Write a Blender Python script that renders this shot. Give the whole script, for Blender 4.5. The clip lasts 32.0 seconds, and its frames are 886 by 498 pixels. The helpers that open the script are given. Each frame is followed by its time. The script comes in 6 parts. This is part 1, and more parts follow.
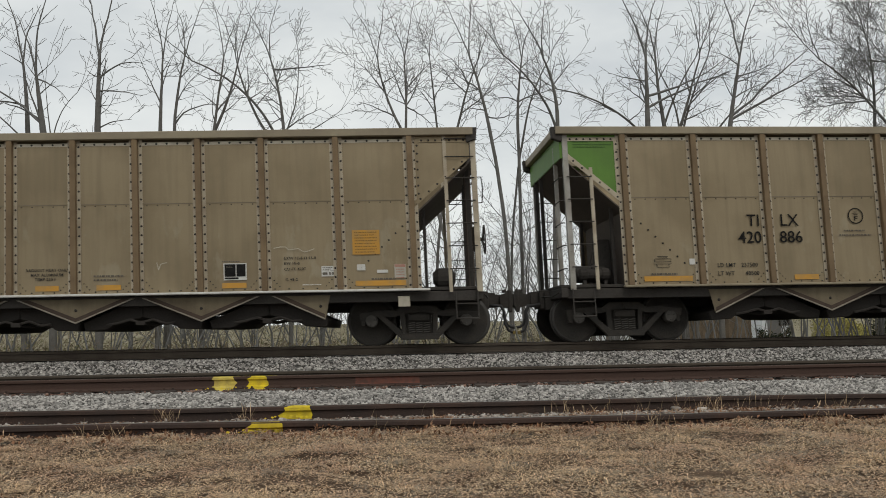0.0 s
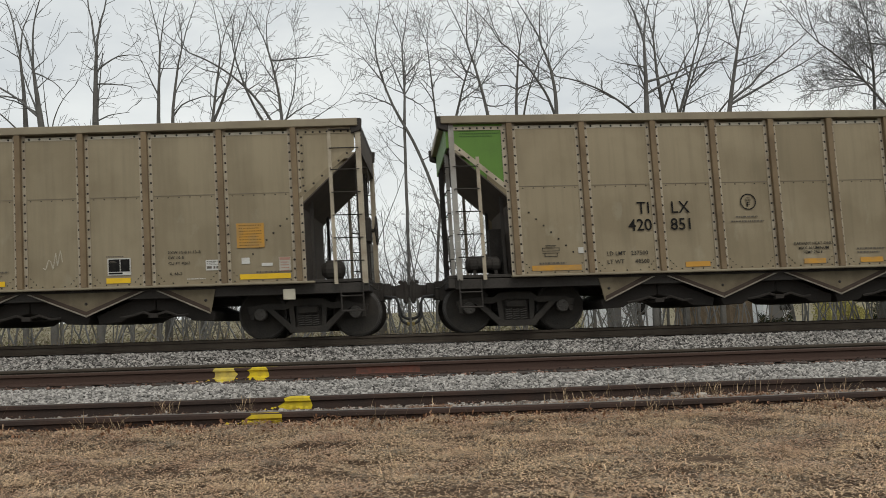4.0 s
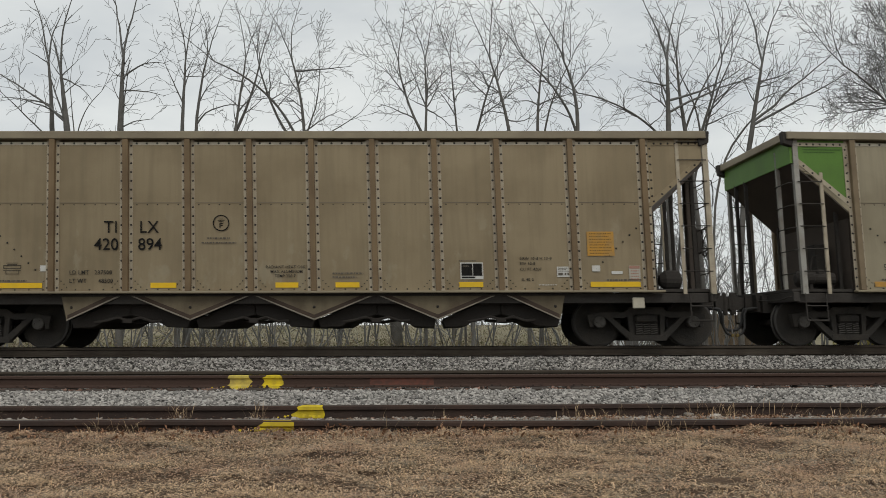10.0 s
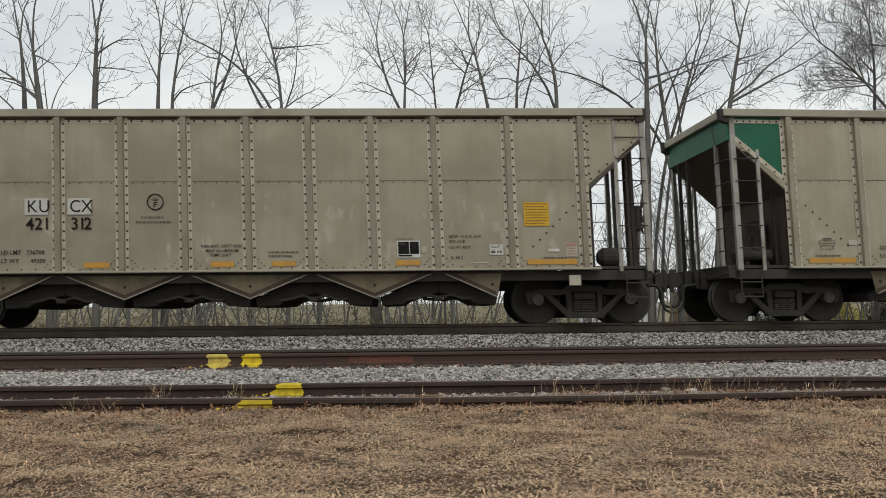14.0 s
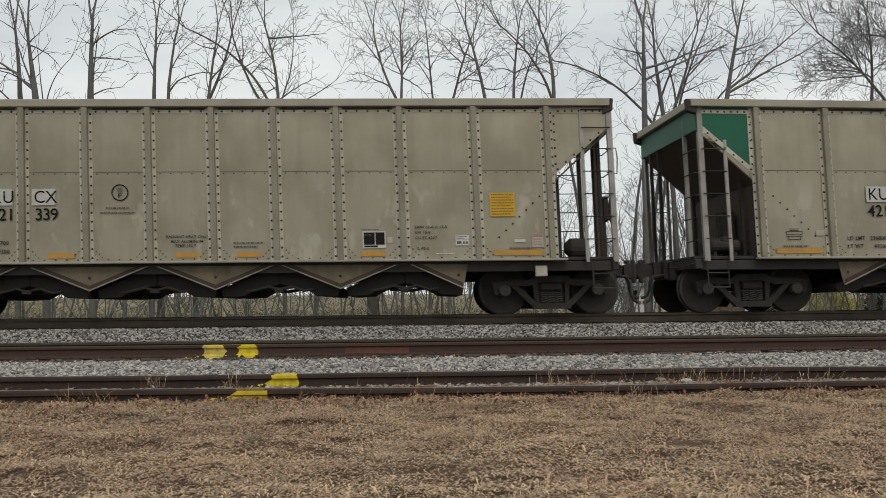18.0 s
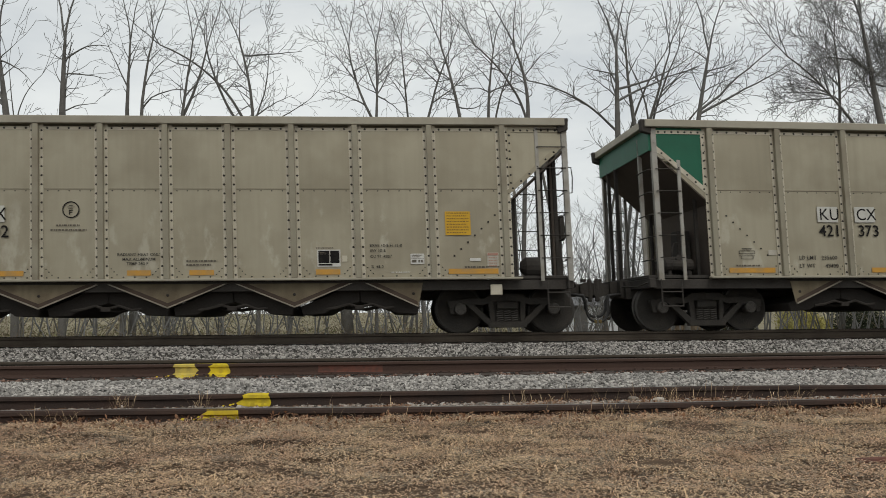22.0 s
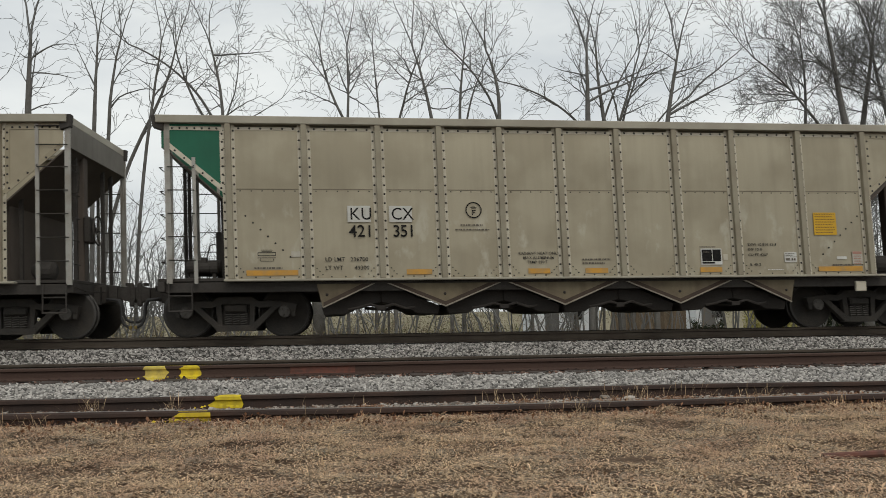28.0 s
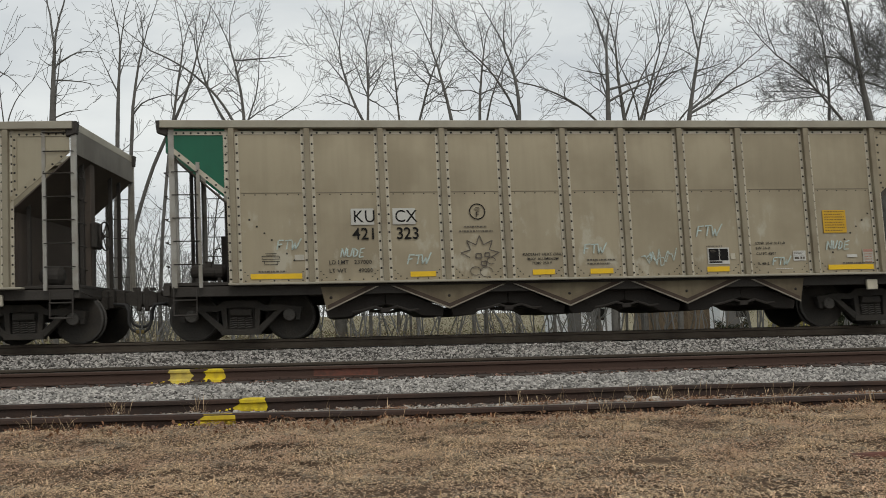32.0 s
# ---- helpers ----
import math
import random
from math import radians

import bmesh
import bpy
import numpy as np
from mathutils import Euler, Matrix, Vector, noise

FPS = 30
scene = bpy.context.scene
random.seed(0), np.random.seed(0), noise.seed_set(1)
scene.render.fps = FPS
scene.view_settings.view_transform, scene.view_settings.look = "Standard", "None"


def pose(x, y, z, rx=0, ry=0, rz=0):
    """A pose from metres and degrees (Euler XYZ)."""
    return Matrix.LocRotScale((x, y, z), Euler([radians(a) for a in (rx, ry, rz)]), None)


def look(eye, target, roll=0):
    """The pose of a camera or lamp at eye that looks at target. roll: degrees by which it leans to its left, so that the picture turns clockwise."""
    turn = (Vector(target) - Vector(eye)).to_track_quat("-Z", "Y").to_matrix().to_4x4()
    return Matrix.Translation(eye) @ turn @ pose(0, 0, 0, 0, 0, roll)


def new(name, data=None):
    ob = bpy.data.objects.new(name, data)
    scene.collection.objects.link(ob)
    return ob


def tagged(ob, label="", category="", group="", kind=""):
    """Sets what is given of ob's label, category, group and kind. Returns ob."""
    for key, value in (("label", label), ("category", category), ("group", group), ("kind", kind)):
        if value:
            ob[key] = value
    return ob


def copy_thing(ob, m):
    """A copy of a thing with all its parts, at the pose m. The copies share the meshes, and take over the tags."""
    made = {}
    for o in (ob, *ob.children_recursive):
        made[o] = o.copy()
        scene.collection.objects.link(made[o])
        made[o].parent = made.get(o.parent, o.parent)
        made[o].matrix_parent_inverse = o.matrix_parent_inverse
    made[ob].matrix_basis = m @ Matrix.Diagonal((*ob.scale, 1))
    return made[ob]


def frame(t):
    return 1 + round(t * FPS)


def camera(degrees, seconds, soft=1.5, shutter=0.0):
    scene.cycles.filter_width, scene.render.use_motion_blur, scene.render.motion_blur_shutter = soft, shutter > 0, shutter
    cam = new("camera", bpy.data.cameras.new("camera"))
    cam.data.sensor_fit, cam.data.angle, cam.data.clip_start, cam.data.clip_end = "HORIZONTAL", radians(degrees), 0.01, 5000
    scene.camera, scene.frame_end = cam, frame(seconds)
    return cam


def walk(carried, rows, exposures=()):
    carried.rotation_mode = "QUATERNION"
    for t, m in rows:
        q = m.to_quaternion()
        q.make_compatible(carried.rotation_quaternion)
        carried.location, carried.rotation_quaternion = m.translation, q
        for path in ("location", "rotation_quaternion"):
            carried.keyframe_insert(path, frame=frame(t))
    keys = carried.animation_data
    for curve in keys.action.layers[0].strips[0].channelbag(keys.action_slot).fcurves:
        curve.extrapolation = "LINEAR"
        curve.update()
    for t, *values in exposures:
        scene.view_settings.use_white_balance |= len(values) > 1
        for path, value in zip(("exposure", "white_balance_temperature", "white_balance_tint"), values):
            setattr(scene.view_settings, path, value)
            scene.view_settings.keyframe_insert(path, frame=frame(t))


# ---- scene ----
cam = camera(54.5, 32.0, 0.74, 0.8)
# the picture is read out from the top row to the bottom one while the train runs on
scene.cycles.rolling_shutter_type, scene.cycles.rolling_shutter_duration = "TOP", 0.055

# seconds, place, yaw, pitch and lean of the hand-held camera
CAM_ROWS = (
(0, -0.063, 0.002, 0.183, -0.74, 5.69, 1.06), (0.5, -0.058, 0.003, 0.188, -0.66, 5.62, 1.15),
(1, -0.057, 0.012, 0.183, -0.58, 5.54, 1.26), (1.5, -0.041, 0.020, 0.183, -0.33, 5.38, 1.51),
(2, -0.041, 0.026, 0.183, -0.39, 5.29, 1.71), (2.5, -0.036, 0.015, 0.185, -0.39, 5.30, 1.76),
(4.5, -0.031, 0.014, 0.178, -0.69, 4.81, 1.81), (5, -0.040, 0.007, 0.181, -0.37, 4.66, 1.74),
(5.5, -0.039, 0.008, 0.181, -0.04, 4.54, 1.64), (6, -0.040, 0.009, 0.183, 0.12, 4.58, 1.57),
(6.5, -0.043, 0.008, 0.178, 0.22, 4.78, 1.47), (7, -0.041, 0.002, 0.180, 0.25, 4.83, 1.46),
(7.5, -0.037, 0.004, 0.189, 0.33, 4.81, 1.51), (8, -0.035, 0.004, 0.180, 0.22, 4.76, 1.63),
(8.5, -0.034, 0.011, 0.181, 0.05, 4.55, 1.64), (9, -0.025, 0.001, 0.181, -0.00, 4.70, 1.45),
(9.5, -0.020, -0.004, 0.182, 0.18, 5.50, 0.70), (10, -0.010, -0.017, 0.178, 0.57, 5.87, 0.17),
(10.5, -0.008, -0.028, 0.172, 0.89, 5.66, -0.11), (11, 0.007, -0.021, 0.170, 1.06, 5.30, 0.11),
(11.5, 0.004, -0.018, 0.169, 1.02, 4.92, 0.23), (12, 0.000, -0.010, 0.159, 0.70, 4.40, 0.41),
(12.5, 0.002, -0.010, 0.161, 0.13, 4.14, 0.60), (13, 0.001, -0.013, 0.160, -0.39, 4.24, 0.55),
(13.5, -0.001, -0.003, 0.163, -0.71, 4.40, 0.45), (15.5, 0.015, 0.001, 0.166, -0.80, 4.49, 0.75),
(16, 0.013, 0.012, 0.168, -0.65, 4.42, 0.71), (16.5, 0.013, 0.010, 0.165, -0.68, 4.43, 0.61),
(17, 0.016, 0.009, 0.162, -0.62, 4.32, 0.59), (17.5, 0.020, 0.003, 0.163, -0.72, 4.08, 0.59),
(18, 0.021, 0.006, 0.162, -0.95, 3.83, 0.56), (18.5, 0.024, -0.003, 0.163, -1.35, 4.14, 0.49),
(19, 0.019, -0.000, 0.162, -1.92, 4.62, 0.26), (19.5, 0.026, 0.001, 0.163, -2.13, 4.86, 0.15),
(20, 0.028, 0.007, 0.161, -2.16, 5.00, 0.25), (20.5, 0.032, 0.001, 0.160, -2.39, 5.00, 0.36),
(21, 0.028, 0.005, 0.162, -2.56, 4.88, 0.46), (21.5, 0.027, 0.004, 0.166, -2.58, 4.91, 0.52),
(22, 0.034, 0.005, 0.166, -2.63, 5.03, 0.53), (22.5, 0.032, -0.000, 0.166, -2.73, 5.16, 0.58),
(23, 0.030, 0.008, 0.162, -2.66, 5.18, 0.62), (23.5, 0.025, 0.007, 0.165, -2.63, 5.07, 0.64),
(24, 0.029, 0.000, 0.165, -2.62, 4.97, 0.70), (24.5, 0.025, 0.010, 0.163, -2.80, 4.78, 0.62),
(25, 0.029, -0.002, 0.163, -3.08, 4.73, 0.55), (25.5, 0.034, 0.000, 0.164, -3.41, 4.71, 0.71),
(27.5, 0.024, -0.008, 0.164, -4.46, 4.78, 0.77), (28, 0.025, -0.015, 0.165, -4.52, 5.03, 0.86),
(28.5, 0.018, -0.012, 0.163, -4.43, 5.23, 0.97), (29, 0.016, -0.012, 0.164, -4.10, 5.34, 1.05),
(29.5, 0.012, -0.020, 0.169, -3.66, 5.37, 1.07), (30, 0.016, -0.005, 0.166, -3.31, 5.39, 1.12),
(30.5, 0.019, -0.011, 0.168, -3.12, 5.37, 1.15), (31, 0.009, -0.003, 0.164, -3.14, 5.29, 1.16),
(31.5, 0.011, -0.004, 0.164, -3.10, 5.22, 1.27), (32, 0.017, -0.015, 0.165, -3.12, 5.17, 1.30))


def cam_pose(x, y, z, yaw, pitch, lean):
    a, b = radians(yaw), radians(pitch)
    ahead = Vector((-math.sin(a) * math.cos(b), math.cos(a) * math.cos(b), math.sin(b)))
    eye = Vector((x, y, z))
    return look(eye, eye + ahead, -lean)


walk(cam, [(t, cam_pose(*p)) for t, *p in CAM_ROWS],
     ((0, -0.03), (1, -0.04), (2, -0.02), (5, 0.05), (8, 0.02), (9, 0.07), (10, -0.1), (11, -0.12), (12, 0.04), (13, 0.08), (16, 0.02), (19, -0.02), (21, -0.06), (22, 0.0), (23, -0.02), (25, 0.03), (28, 0.04), (29, -0.01), (30, 0.0), (32, -0.02)))

# ---- sky and light ----
SUN_ELEVATION, SUN_TURN = radians(48), radians(160)
world = bpy.data.worlds.new("overcast_sky")
scene.world = world
world.use_nodes = True
wn, wl = world.node_tree.nodes, world.node_tree.links
wn.clear()
w_out = wn.new("ShaderNodeOutputWorld")
w_bg = wn.new("ShaderNodeBackground")
w_sky = wn.new("ShaderNodeTexSky")
w_sky.sky_type = "NISHITA"
w_sky.sun_disc = False
w_sky.sun_elevation, w_sky.sun_rotation = SUN_ELEVATION, SUN_TURN
w_sky.dust_density, w_sky.air_density = 3.0, 1.2
w_co = wn.new("ShaderNodeTexCoord")
w_map = wn.new("ShaderNodeMapping")
w_map.inputs["Scale"].default_value = (1.6, 1.6, 4.5)
w_noise = wn.new("ShaderNodeTexNoise")
w_noise.inputs["Scale"].default_value, w_noise.inputs["Detail"].default_value = 2.2, 5
w_ramp = wn.new("ShaderNodeValToRGB")
w_ramp.color_ramp.elements[0].position, w_ramp.color_ramp.elements[1].position = 0.34, 0.66
w_ramp.color_ramp.elements[0].color = (6.35, 6.72, 6.9, 1)
w_ramp.color_ramp.elements[1].color = (8.6, 8.85, 8.65, 1)
w_mix = wn.new("ShaderNodeMix")
w_mix.data_type = "RGBA"
w_mix.inputs["Factor"].default_value = 0.93
wl.new(w_co.outputs["Generated"], w_map.inputs["Vector"])
wl.new(w_map.outputs["Vector"], w_noise.inputs["Vector"])
wl.new(w_noise.outputs["Fac"], w_ramp.inputs["Fac"])
wl.new(w_sky.outputs["Color"], w_mix.inputs["A"])
wl.new(w_ramp.outputs["Color"], w_mix.inputs["B"])
wl.new(w_mix.outputs["Result"], w_bg.inputs["Color"])
w_bg.inputs["Strength"].default_value = 0.1
wl.new(w_bg.outputs["Background"], w_out.inputs["Surface"])

sun = new("sun", bpy.data.lights.new("sun", "SUN"))
sun.data.energy, sun.data.angle, sun.data.color = 0.78, radians(25), (1.0, 0.955, 0.88)
sun.matrix_world = look((0, 0, 60), (-18, 50, 0))

# ---- materials ----


def material(name, colour, rough=0.8, metal=0.0, spots=None, scale=3.0, amount=0.5, grain=0.12, grain_scale=60.0,
             bump=0.0, bump_scale=80.0, streak=0.0, rand=0.0, spec=0.4, tint=False, edge=(0.42, 0.66)):
    """colour blotched with spots at one scale, grain at a finer one, vertical streaks, bump, and a shift by piece."""
    m = bpy.data.materials.new(name)
    m.use_nodes = True
    n, l = m.node_tree.nodes, m.node_tree.links
    p = n["Principled BSDF"]
    p.inputs["Roughness"].default_value, p.inputs["Metallic"].default_value = rough, metal
    p.inputs["Specular IOR Level"].default_value = spec
    co = n.new("ShaderNodeTexCoord")
    own = n.new("ShaderNodeObjectInfo")
    shift = n.new("ShaderNodeVectorMath")
    shift.operation = "MULTIPLY"
    shift.inputs[1].default_value = (37.0, 61.0, 23.0)
    l.new(own.outputs["Random"], shift.inputs[0])

    def noisy(s, detail=4.0, stretch=None):
        t = n.new("ShaderNodeTexNoise")
        t.inputs["Scale"].default_value, t.inputs["Detail"].default_value = s, detail
        mp = n.new("ShaderNodeMapping")
        if stretch:
            mp.inputs["Scale"].default_value = stretch
        l.new(co.outputs["Object"], mp.inputs["Vector"])
        l.new(shift.outputs[0], mp.inputs["Location"])
        l.new(mp.outputs["Vector"], t.inputs["Vector"])
        return t.outputs["Fac"]

    def mixed(a, b, fac, kind="MIX"):
        x = n.new("ShaderNodeMix")
        x.data_type, x.blend_type = "RGBA", kind
        for key, v in (("A", a), ("B", b), ("Factor", fac)):
            if hasattr(v, "is_linked"):
                l.new(v, x.inputs[key])
            elif key == "Factor":
                x.inputs[key].default_value = v
            else:
                x.inputs[key].default_value = (*v, 1)
        return x.outputs["Result"]

    def ramped(v, lo, hi, top):
        r = n.new("ShaderNodeMapRange")
        r.inputs["From Min"].default_value, r.inputs["From Max"].default_value = lo, hi
        r.inputs["To Max"].default_value = top
        l.new(v, r.inputs["Value"])
        return r.outputs["Result"]

    c = n.new("ShaderNodeRGB").outputs[0]
    c.default_value = (*colour, 1)
    if spots:
        c = mixed(c, spots, ramped(noisy(scale), *edge, amount))
    if streak:
        dark = tuple(v * 0.55 for v in colour)
        c = mixed(c, dark, ramped(noisy(1.0, 6.0, (9.0, 9.0, 0.6)), 0.44, 0.74, streak))
    if grain:
        g = noisy(grain_scale, 3.0)
        c = mixed(c, mixed((1 - grain,) * 3, (1 + grain,) * 3, g), 1.0, "MULTIPLY")
    if rand:
        info = n.new("ShaderNodeObjectInfo")
        geo = n.new("ShaderNodeNewGeometry")
        add = n.new("ShaderNodeMath")
        add.operation = "ADD"
        fr = n.new("ShaderNodeMath")
        fr.operation = "FRACT"
        l.new(info.outputs["Random"], add.inputs[0])
        l.new(geo.outputs["Random Per Island"], add.inputs[1])
        l.new(add.outputs[0], fr.inputs[0])
        c = mixed(c, mixed((1 - rand,) * 3, (1 + rand,) * 3, fr.outputs[0]), 1.0, "MULTIPLY")
    if tint:
        c = mixed(c, own.outputs["Color"], 1.0, "MULTIPLY")
    l.new(c, p.inputs["Base Color"])
    if bump:
        b = n.new("ShaderNodeBump")
        b.inputs["Strength"].default_value, b.inputs["Distance"].default_value = bump, 0.02
        l.new(noisy(bump_scale, 5.0), b.inputs["Height"])
        l.new(b.outputs["Normal"], p.inputs["Normal"])
    return m


M_SIDE = {
    "tan": material("weathered_tan_aluminium", (0.335, 0.289, 0.197), 0.5, 0.35, (0.222, 0.184, 0.118), 0.9, 0.5, 0.07, 90, 0.12, 1.1, 0.35, tint=True, edge=(0.43, 0.60)),
    "grey": material("weathered_grey_aluminium", (0.382, 0.344, 0.253), 0.48, 0.35, (0.252, 0.218, 0.152), 0.9, 0.5, 0.06, 90, 0.12, 1.1, 0.2, tint=True, edge=(0.43, 0.60)),
}


def rubbed(m, colour, amount):
    """Pale rubbed patches with ragged edges on the lower sheets, different on every sheet."""
    n, l = m.node_tree.nodes, m.node_tree.links
    p = n["Principled BSDF"]
    old = p.inputs["Base Color"].links[0].from_socket
    co = n.new("ShaderNodeTexCoord")
    own = n.new("ShaderNodeObjectInfo")
    mp = n.new("ShaderNodeMapping")
    mp.inputs["Scale"].default_value = (2.6, 1.0, 1.3)
    shift = n.new("ShaderNodeVectorMath")
    shift.operation = "SCALE"
    shift.inputs["Scale"].default_value = 53.0
    l.new(own.outputs["Random"], shift.inputs[0])
    l.new(shift.outputs[0], mp.inputs["Location"])
    l.new(co.outputs["Object"], mp.inputs["Vector"])
    t = n.new("ShaderNodeTexNoise")
    t.inputs["Scale"].default_value, t.inputs["Detail"].default_value, t.inputs["Roughness"].default_value = 1.0, 5.0, 0.6
    l.new(mp.outputs[0], t.inputs["Vector"])
    patch = n.new("ShaderNodeMapRange")
    patch.inputs["From Min"].default_value, patch.inputs["From Max"].default_value, patch.inputs["To Max"].default_value = 0.57, 0.66, amount
    l.new(t.outputs["Fac"], patch.inputs["Value"])
    xyz = n.new("ShaderNodeSeparateXYZ")
    l.new(co.outputs["Object"], xyz.inputs[0])
    high = n.new("ShaderNodeMapRange")
    high.inputs["From Min"].default_value, high.inputs["From Max"].default_value = 2.55, 2.15
    l.new(xyz.outputs["Z"], high.inputs["Value"])
    both = n.new("ShaderNodeMath")
    both.operation = "MULTIPLY"
    l.new(patch.outputs[0], both.inputs[0])
    l.new(high.outputs[0], both.inputs[1])
    mix = n.new("ShaderNodeMix")
    mix.data_type = "RGBA"
    l.new(both.outputs[0], mix.inputs["Factor"])
    l.new(old, mix.inputs["A"])
    mix.inputs["B"].default_value = (*colour, 1)
    l.new(mix.outputs["Result"], p.inputs["Base Color"])


rubbed(M_SIDE["grey"], (0.47, 0.435, 0.345), 0.7)
rubbed(M_SIDE["tan"], (0.40, 0.36, 0.26), 0.3)
M_RIB = {
    "tan": material("dirty_tan_rib", (0.245, 0.185, 0.113), 0.7, 0.15, (0.14, 0.10, 0.06), 2.0, 0.6, 0.08, 80, 0.05, 6.0, 0.4, tint=True),
    "grey": material("grey_rib", (0.315, 0.287, 0.215), 0.65, 0.2, (0.215, 0.18, 0.128), 2.0, 0.6, 0.06, 80, 0.05, 6.0, 0.3, tint=True),
}
M_STRIP = material("bare_rivet_strip", (0.56, 0.515, 0.41), 0.6, 0.3, (0.30, 0.26, 0.2), 3.0, 0.5, 0.08, 70)
M_RIVET = material("dark_rivet", (0.035, 0.03, 0.026), 0.7, 0.3)
M_SEAM = material("seam_shadow_line", (0.2, 0.165, 0.12), 0.8)
M_CHORD = {
    "tan": material("tan_top_chord", (0.30, 0.255, 0.175), 0.6, 0.25, (0.21, 0.17, 0.12), 1.4, 0.6, 0.08, 60, 0.05, 8.0, 0.15),
    "grey": material("grey_top_chord", (0.37, 0.34, 0.27), 0.58, 0.3, (0.26, 0.23, 0.18), 1.4, 0.6, 0.06, 60, 0.05, 8.0, 0.1),
}
M_POST = material("galvanised_post", (0.36, 0.345, 0.31), 0.55, 0.4, (0.2, 0.17, 0.13), 2.5, 0.6, 0.1, 60)
M_BLACK = material("sooty_black_steel", (0.060, 0.054, 0.048), 0.85, 0.1, (0.042, 0.036, 0.031), 2.5, 0.6, 0.3, 30, 0.2, 25, spec=0.2)
M_TRUCK = material("dusty_truck_steel", (0.044, 0.040, 0.035), 0.85, 0.1, (0.066, 0.056, 0.046), 4.0, 0.6, 0.25, 40, 0.3, 30, spec=0.25)
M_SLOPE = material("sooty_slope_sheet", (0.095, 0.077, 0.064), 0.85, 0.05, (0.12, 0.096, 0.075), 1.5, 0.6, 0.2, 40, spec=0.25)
# near-black colour for the hopper floor, doors and links
M_DOOR = material("near_black_door", (0.044, 0.039, 0.035), 0.9, 0.0, (0.045, 0.038, 0.032), 3.0, 0.5, 0.25, 40, 0.2, 25, spec=0.15)
M_CHUTE = material("dusty_chute_plate", (0.185, 0.15, 0.096), 0.8, 0.1, (0.10, 0.075, 0.048), 2.2, 0.7, 0.15, 50, streak=0.4)
M_BAND = material("rusty_chute_band", (0.058, 0.040, 0.029), 0.8, 0.1, (0.085, 0.058, 0.04), 4.0, 0.6, 0.15, 50)
M_EDGE = material("worn_chute_edge", (0.30, 0.265, 0.21), 0.6, 0.3, (0.2, 0.17, 0.13), 5.0, 0.6, 0.1, 60)
M_CAP = material("dusty_bearing_steel", (0.088, 0.08, 0.07), 0.75, 0.2, (0.05, 0.044, 0.038), 9, 0.6, 0.15, 50)
M_TREAD = material("worn_wheel_rim", (0.075, 0.07, 0.064), 0.55, 0.6, (0.05, 0.045, 0.04), 6, 0.6)
M_LIME = material("faded_lime_paint", (0.105, 0.225, 0.03), 0.55, 0.0, (0.085, 0.17, 0.028), 1.6, 0.6, 0.08, 50, streak=0.15)
M_LIME_DARK = material("dull_green_lettering", (0.05, 0.12, 0.02), 0.6)
M_TEAL = material("deep_green_paint", (0.006, 0.115, 0.06), 0.5, 0.0, (0.006, 0.085, 0.045), 1.6, 0.6, 0.06, 50, streak=0.12)
M_YELLOW = material("yellow_notice", (0.62, 0.36, 0.02), 0.6, 0.0, (0.5, 0.28, 0.03), 6, 0.4, 0.06)
M_ORANGE = material("faded_orange_tape", (0.53, 0.27, 0.04), 0.6, 0.0, (0.36, 0.225, 0.085), 5, 0.75, 0.08)
M_BRIGHT = material("bright_yellow_tape", (0.80, 0.50, 0.012), 0.5, 0.0, (0.62, 0.40, 0.03), 5, 0.4, 0.05)
M_INK = material("black_stencil_paint", (0.014, 0.0135, 0.013), 0.85, 0.0, (0.032, 0.029, 0.025), 14, 0.5, spec=0.1)
M_FAINT = material("worn_stencil_paint", (0.10, 0.085, 0.066), 0.75, 0.0, (0.17, 0.145, 0.11), 18, 0.7)
M_WHITE = material("white_decal", (0.62, 0.61, 0.57), 0.55, 0.0, (0.45, 0.42, 0.36), 7, 0.5)
M_BACKING = material("worn_white_patch", (0.53, 0.52, 0.475), 0.6, 0.0, (0.42, 0.40, 0.35), 5, 0.5)
M_PALE_LABEL = material("worn_pale_label", (0.46, 0.43, 0.36), 0.6, 0.0, (0.34, 0.30, 0.24), 9, 0.6)
M_RED = material("red_decal", (0.40, 0.19, 0.14), 0.6, 0.0, (0.36, 0.25, 0.19), 9, 0.6)
M_SCRAWL = material("pale_blue_spray", (0.50, 0.60, 0.57), 0.7, 0.0, (0.36, 0.39, 0.33), 9, 0.8)
M_DARKSPRAY = material("thin_dark_spray", (0.085, 0.07, 0.056), 0.8, 0.0, (0.22, 0.19, 0.15), 10, 0.6)
M_DRIP = material("dark_drip_stain", (0.115, 0.088, 0.058), 0.75, 0.1, (0.22, 0.18, 0.125), 6, 0.7)
M_PRINT = material("brown_small_print", (0.20, 0.115, 0.025), 0.7, 0.0, (0.30, 0.18, 0.03), 18, 0.6)
M_FAINT_DARK = material("dark_worn_stencil", (0.024, 0.022, 0.019), 0.8, 0.0, (0.058, 0.05, 0.04), 20, 0.5)
M_BRASS = material("dull_yellow_brass", (0.22, 0.16, 0.05), 0.6, 0.3, (0.08, 0.06, 0.035), 20, 0.7)
# dusty sheet, its colour darkened for the shade under the end chord
M_END = material("shaded_dusty_end_sheet", (0.17, 0.155, 0.127), 0.65, 0.2, (0.11, 0.095, 0.075), 1.5, 0.7, 0.1, 60, streak=0.3)
M_RUBBER = material("black_rubber", (0.034, 0.033, 0.032), 0.7)

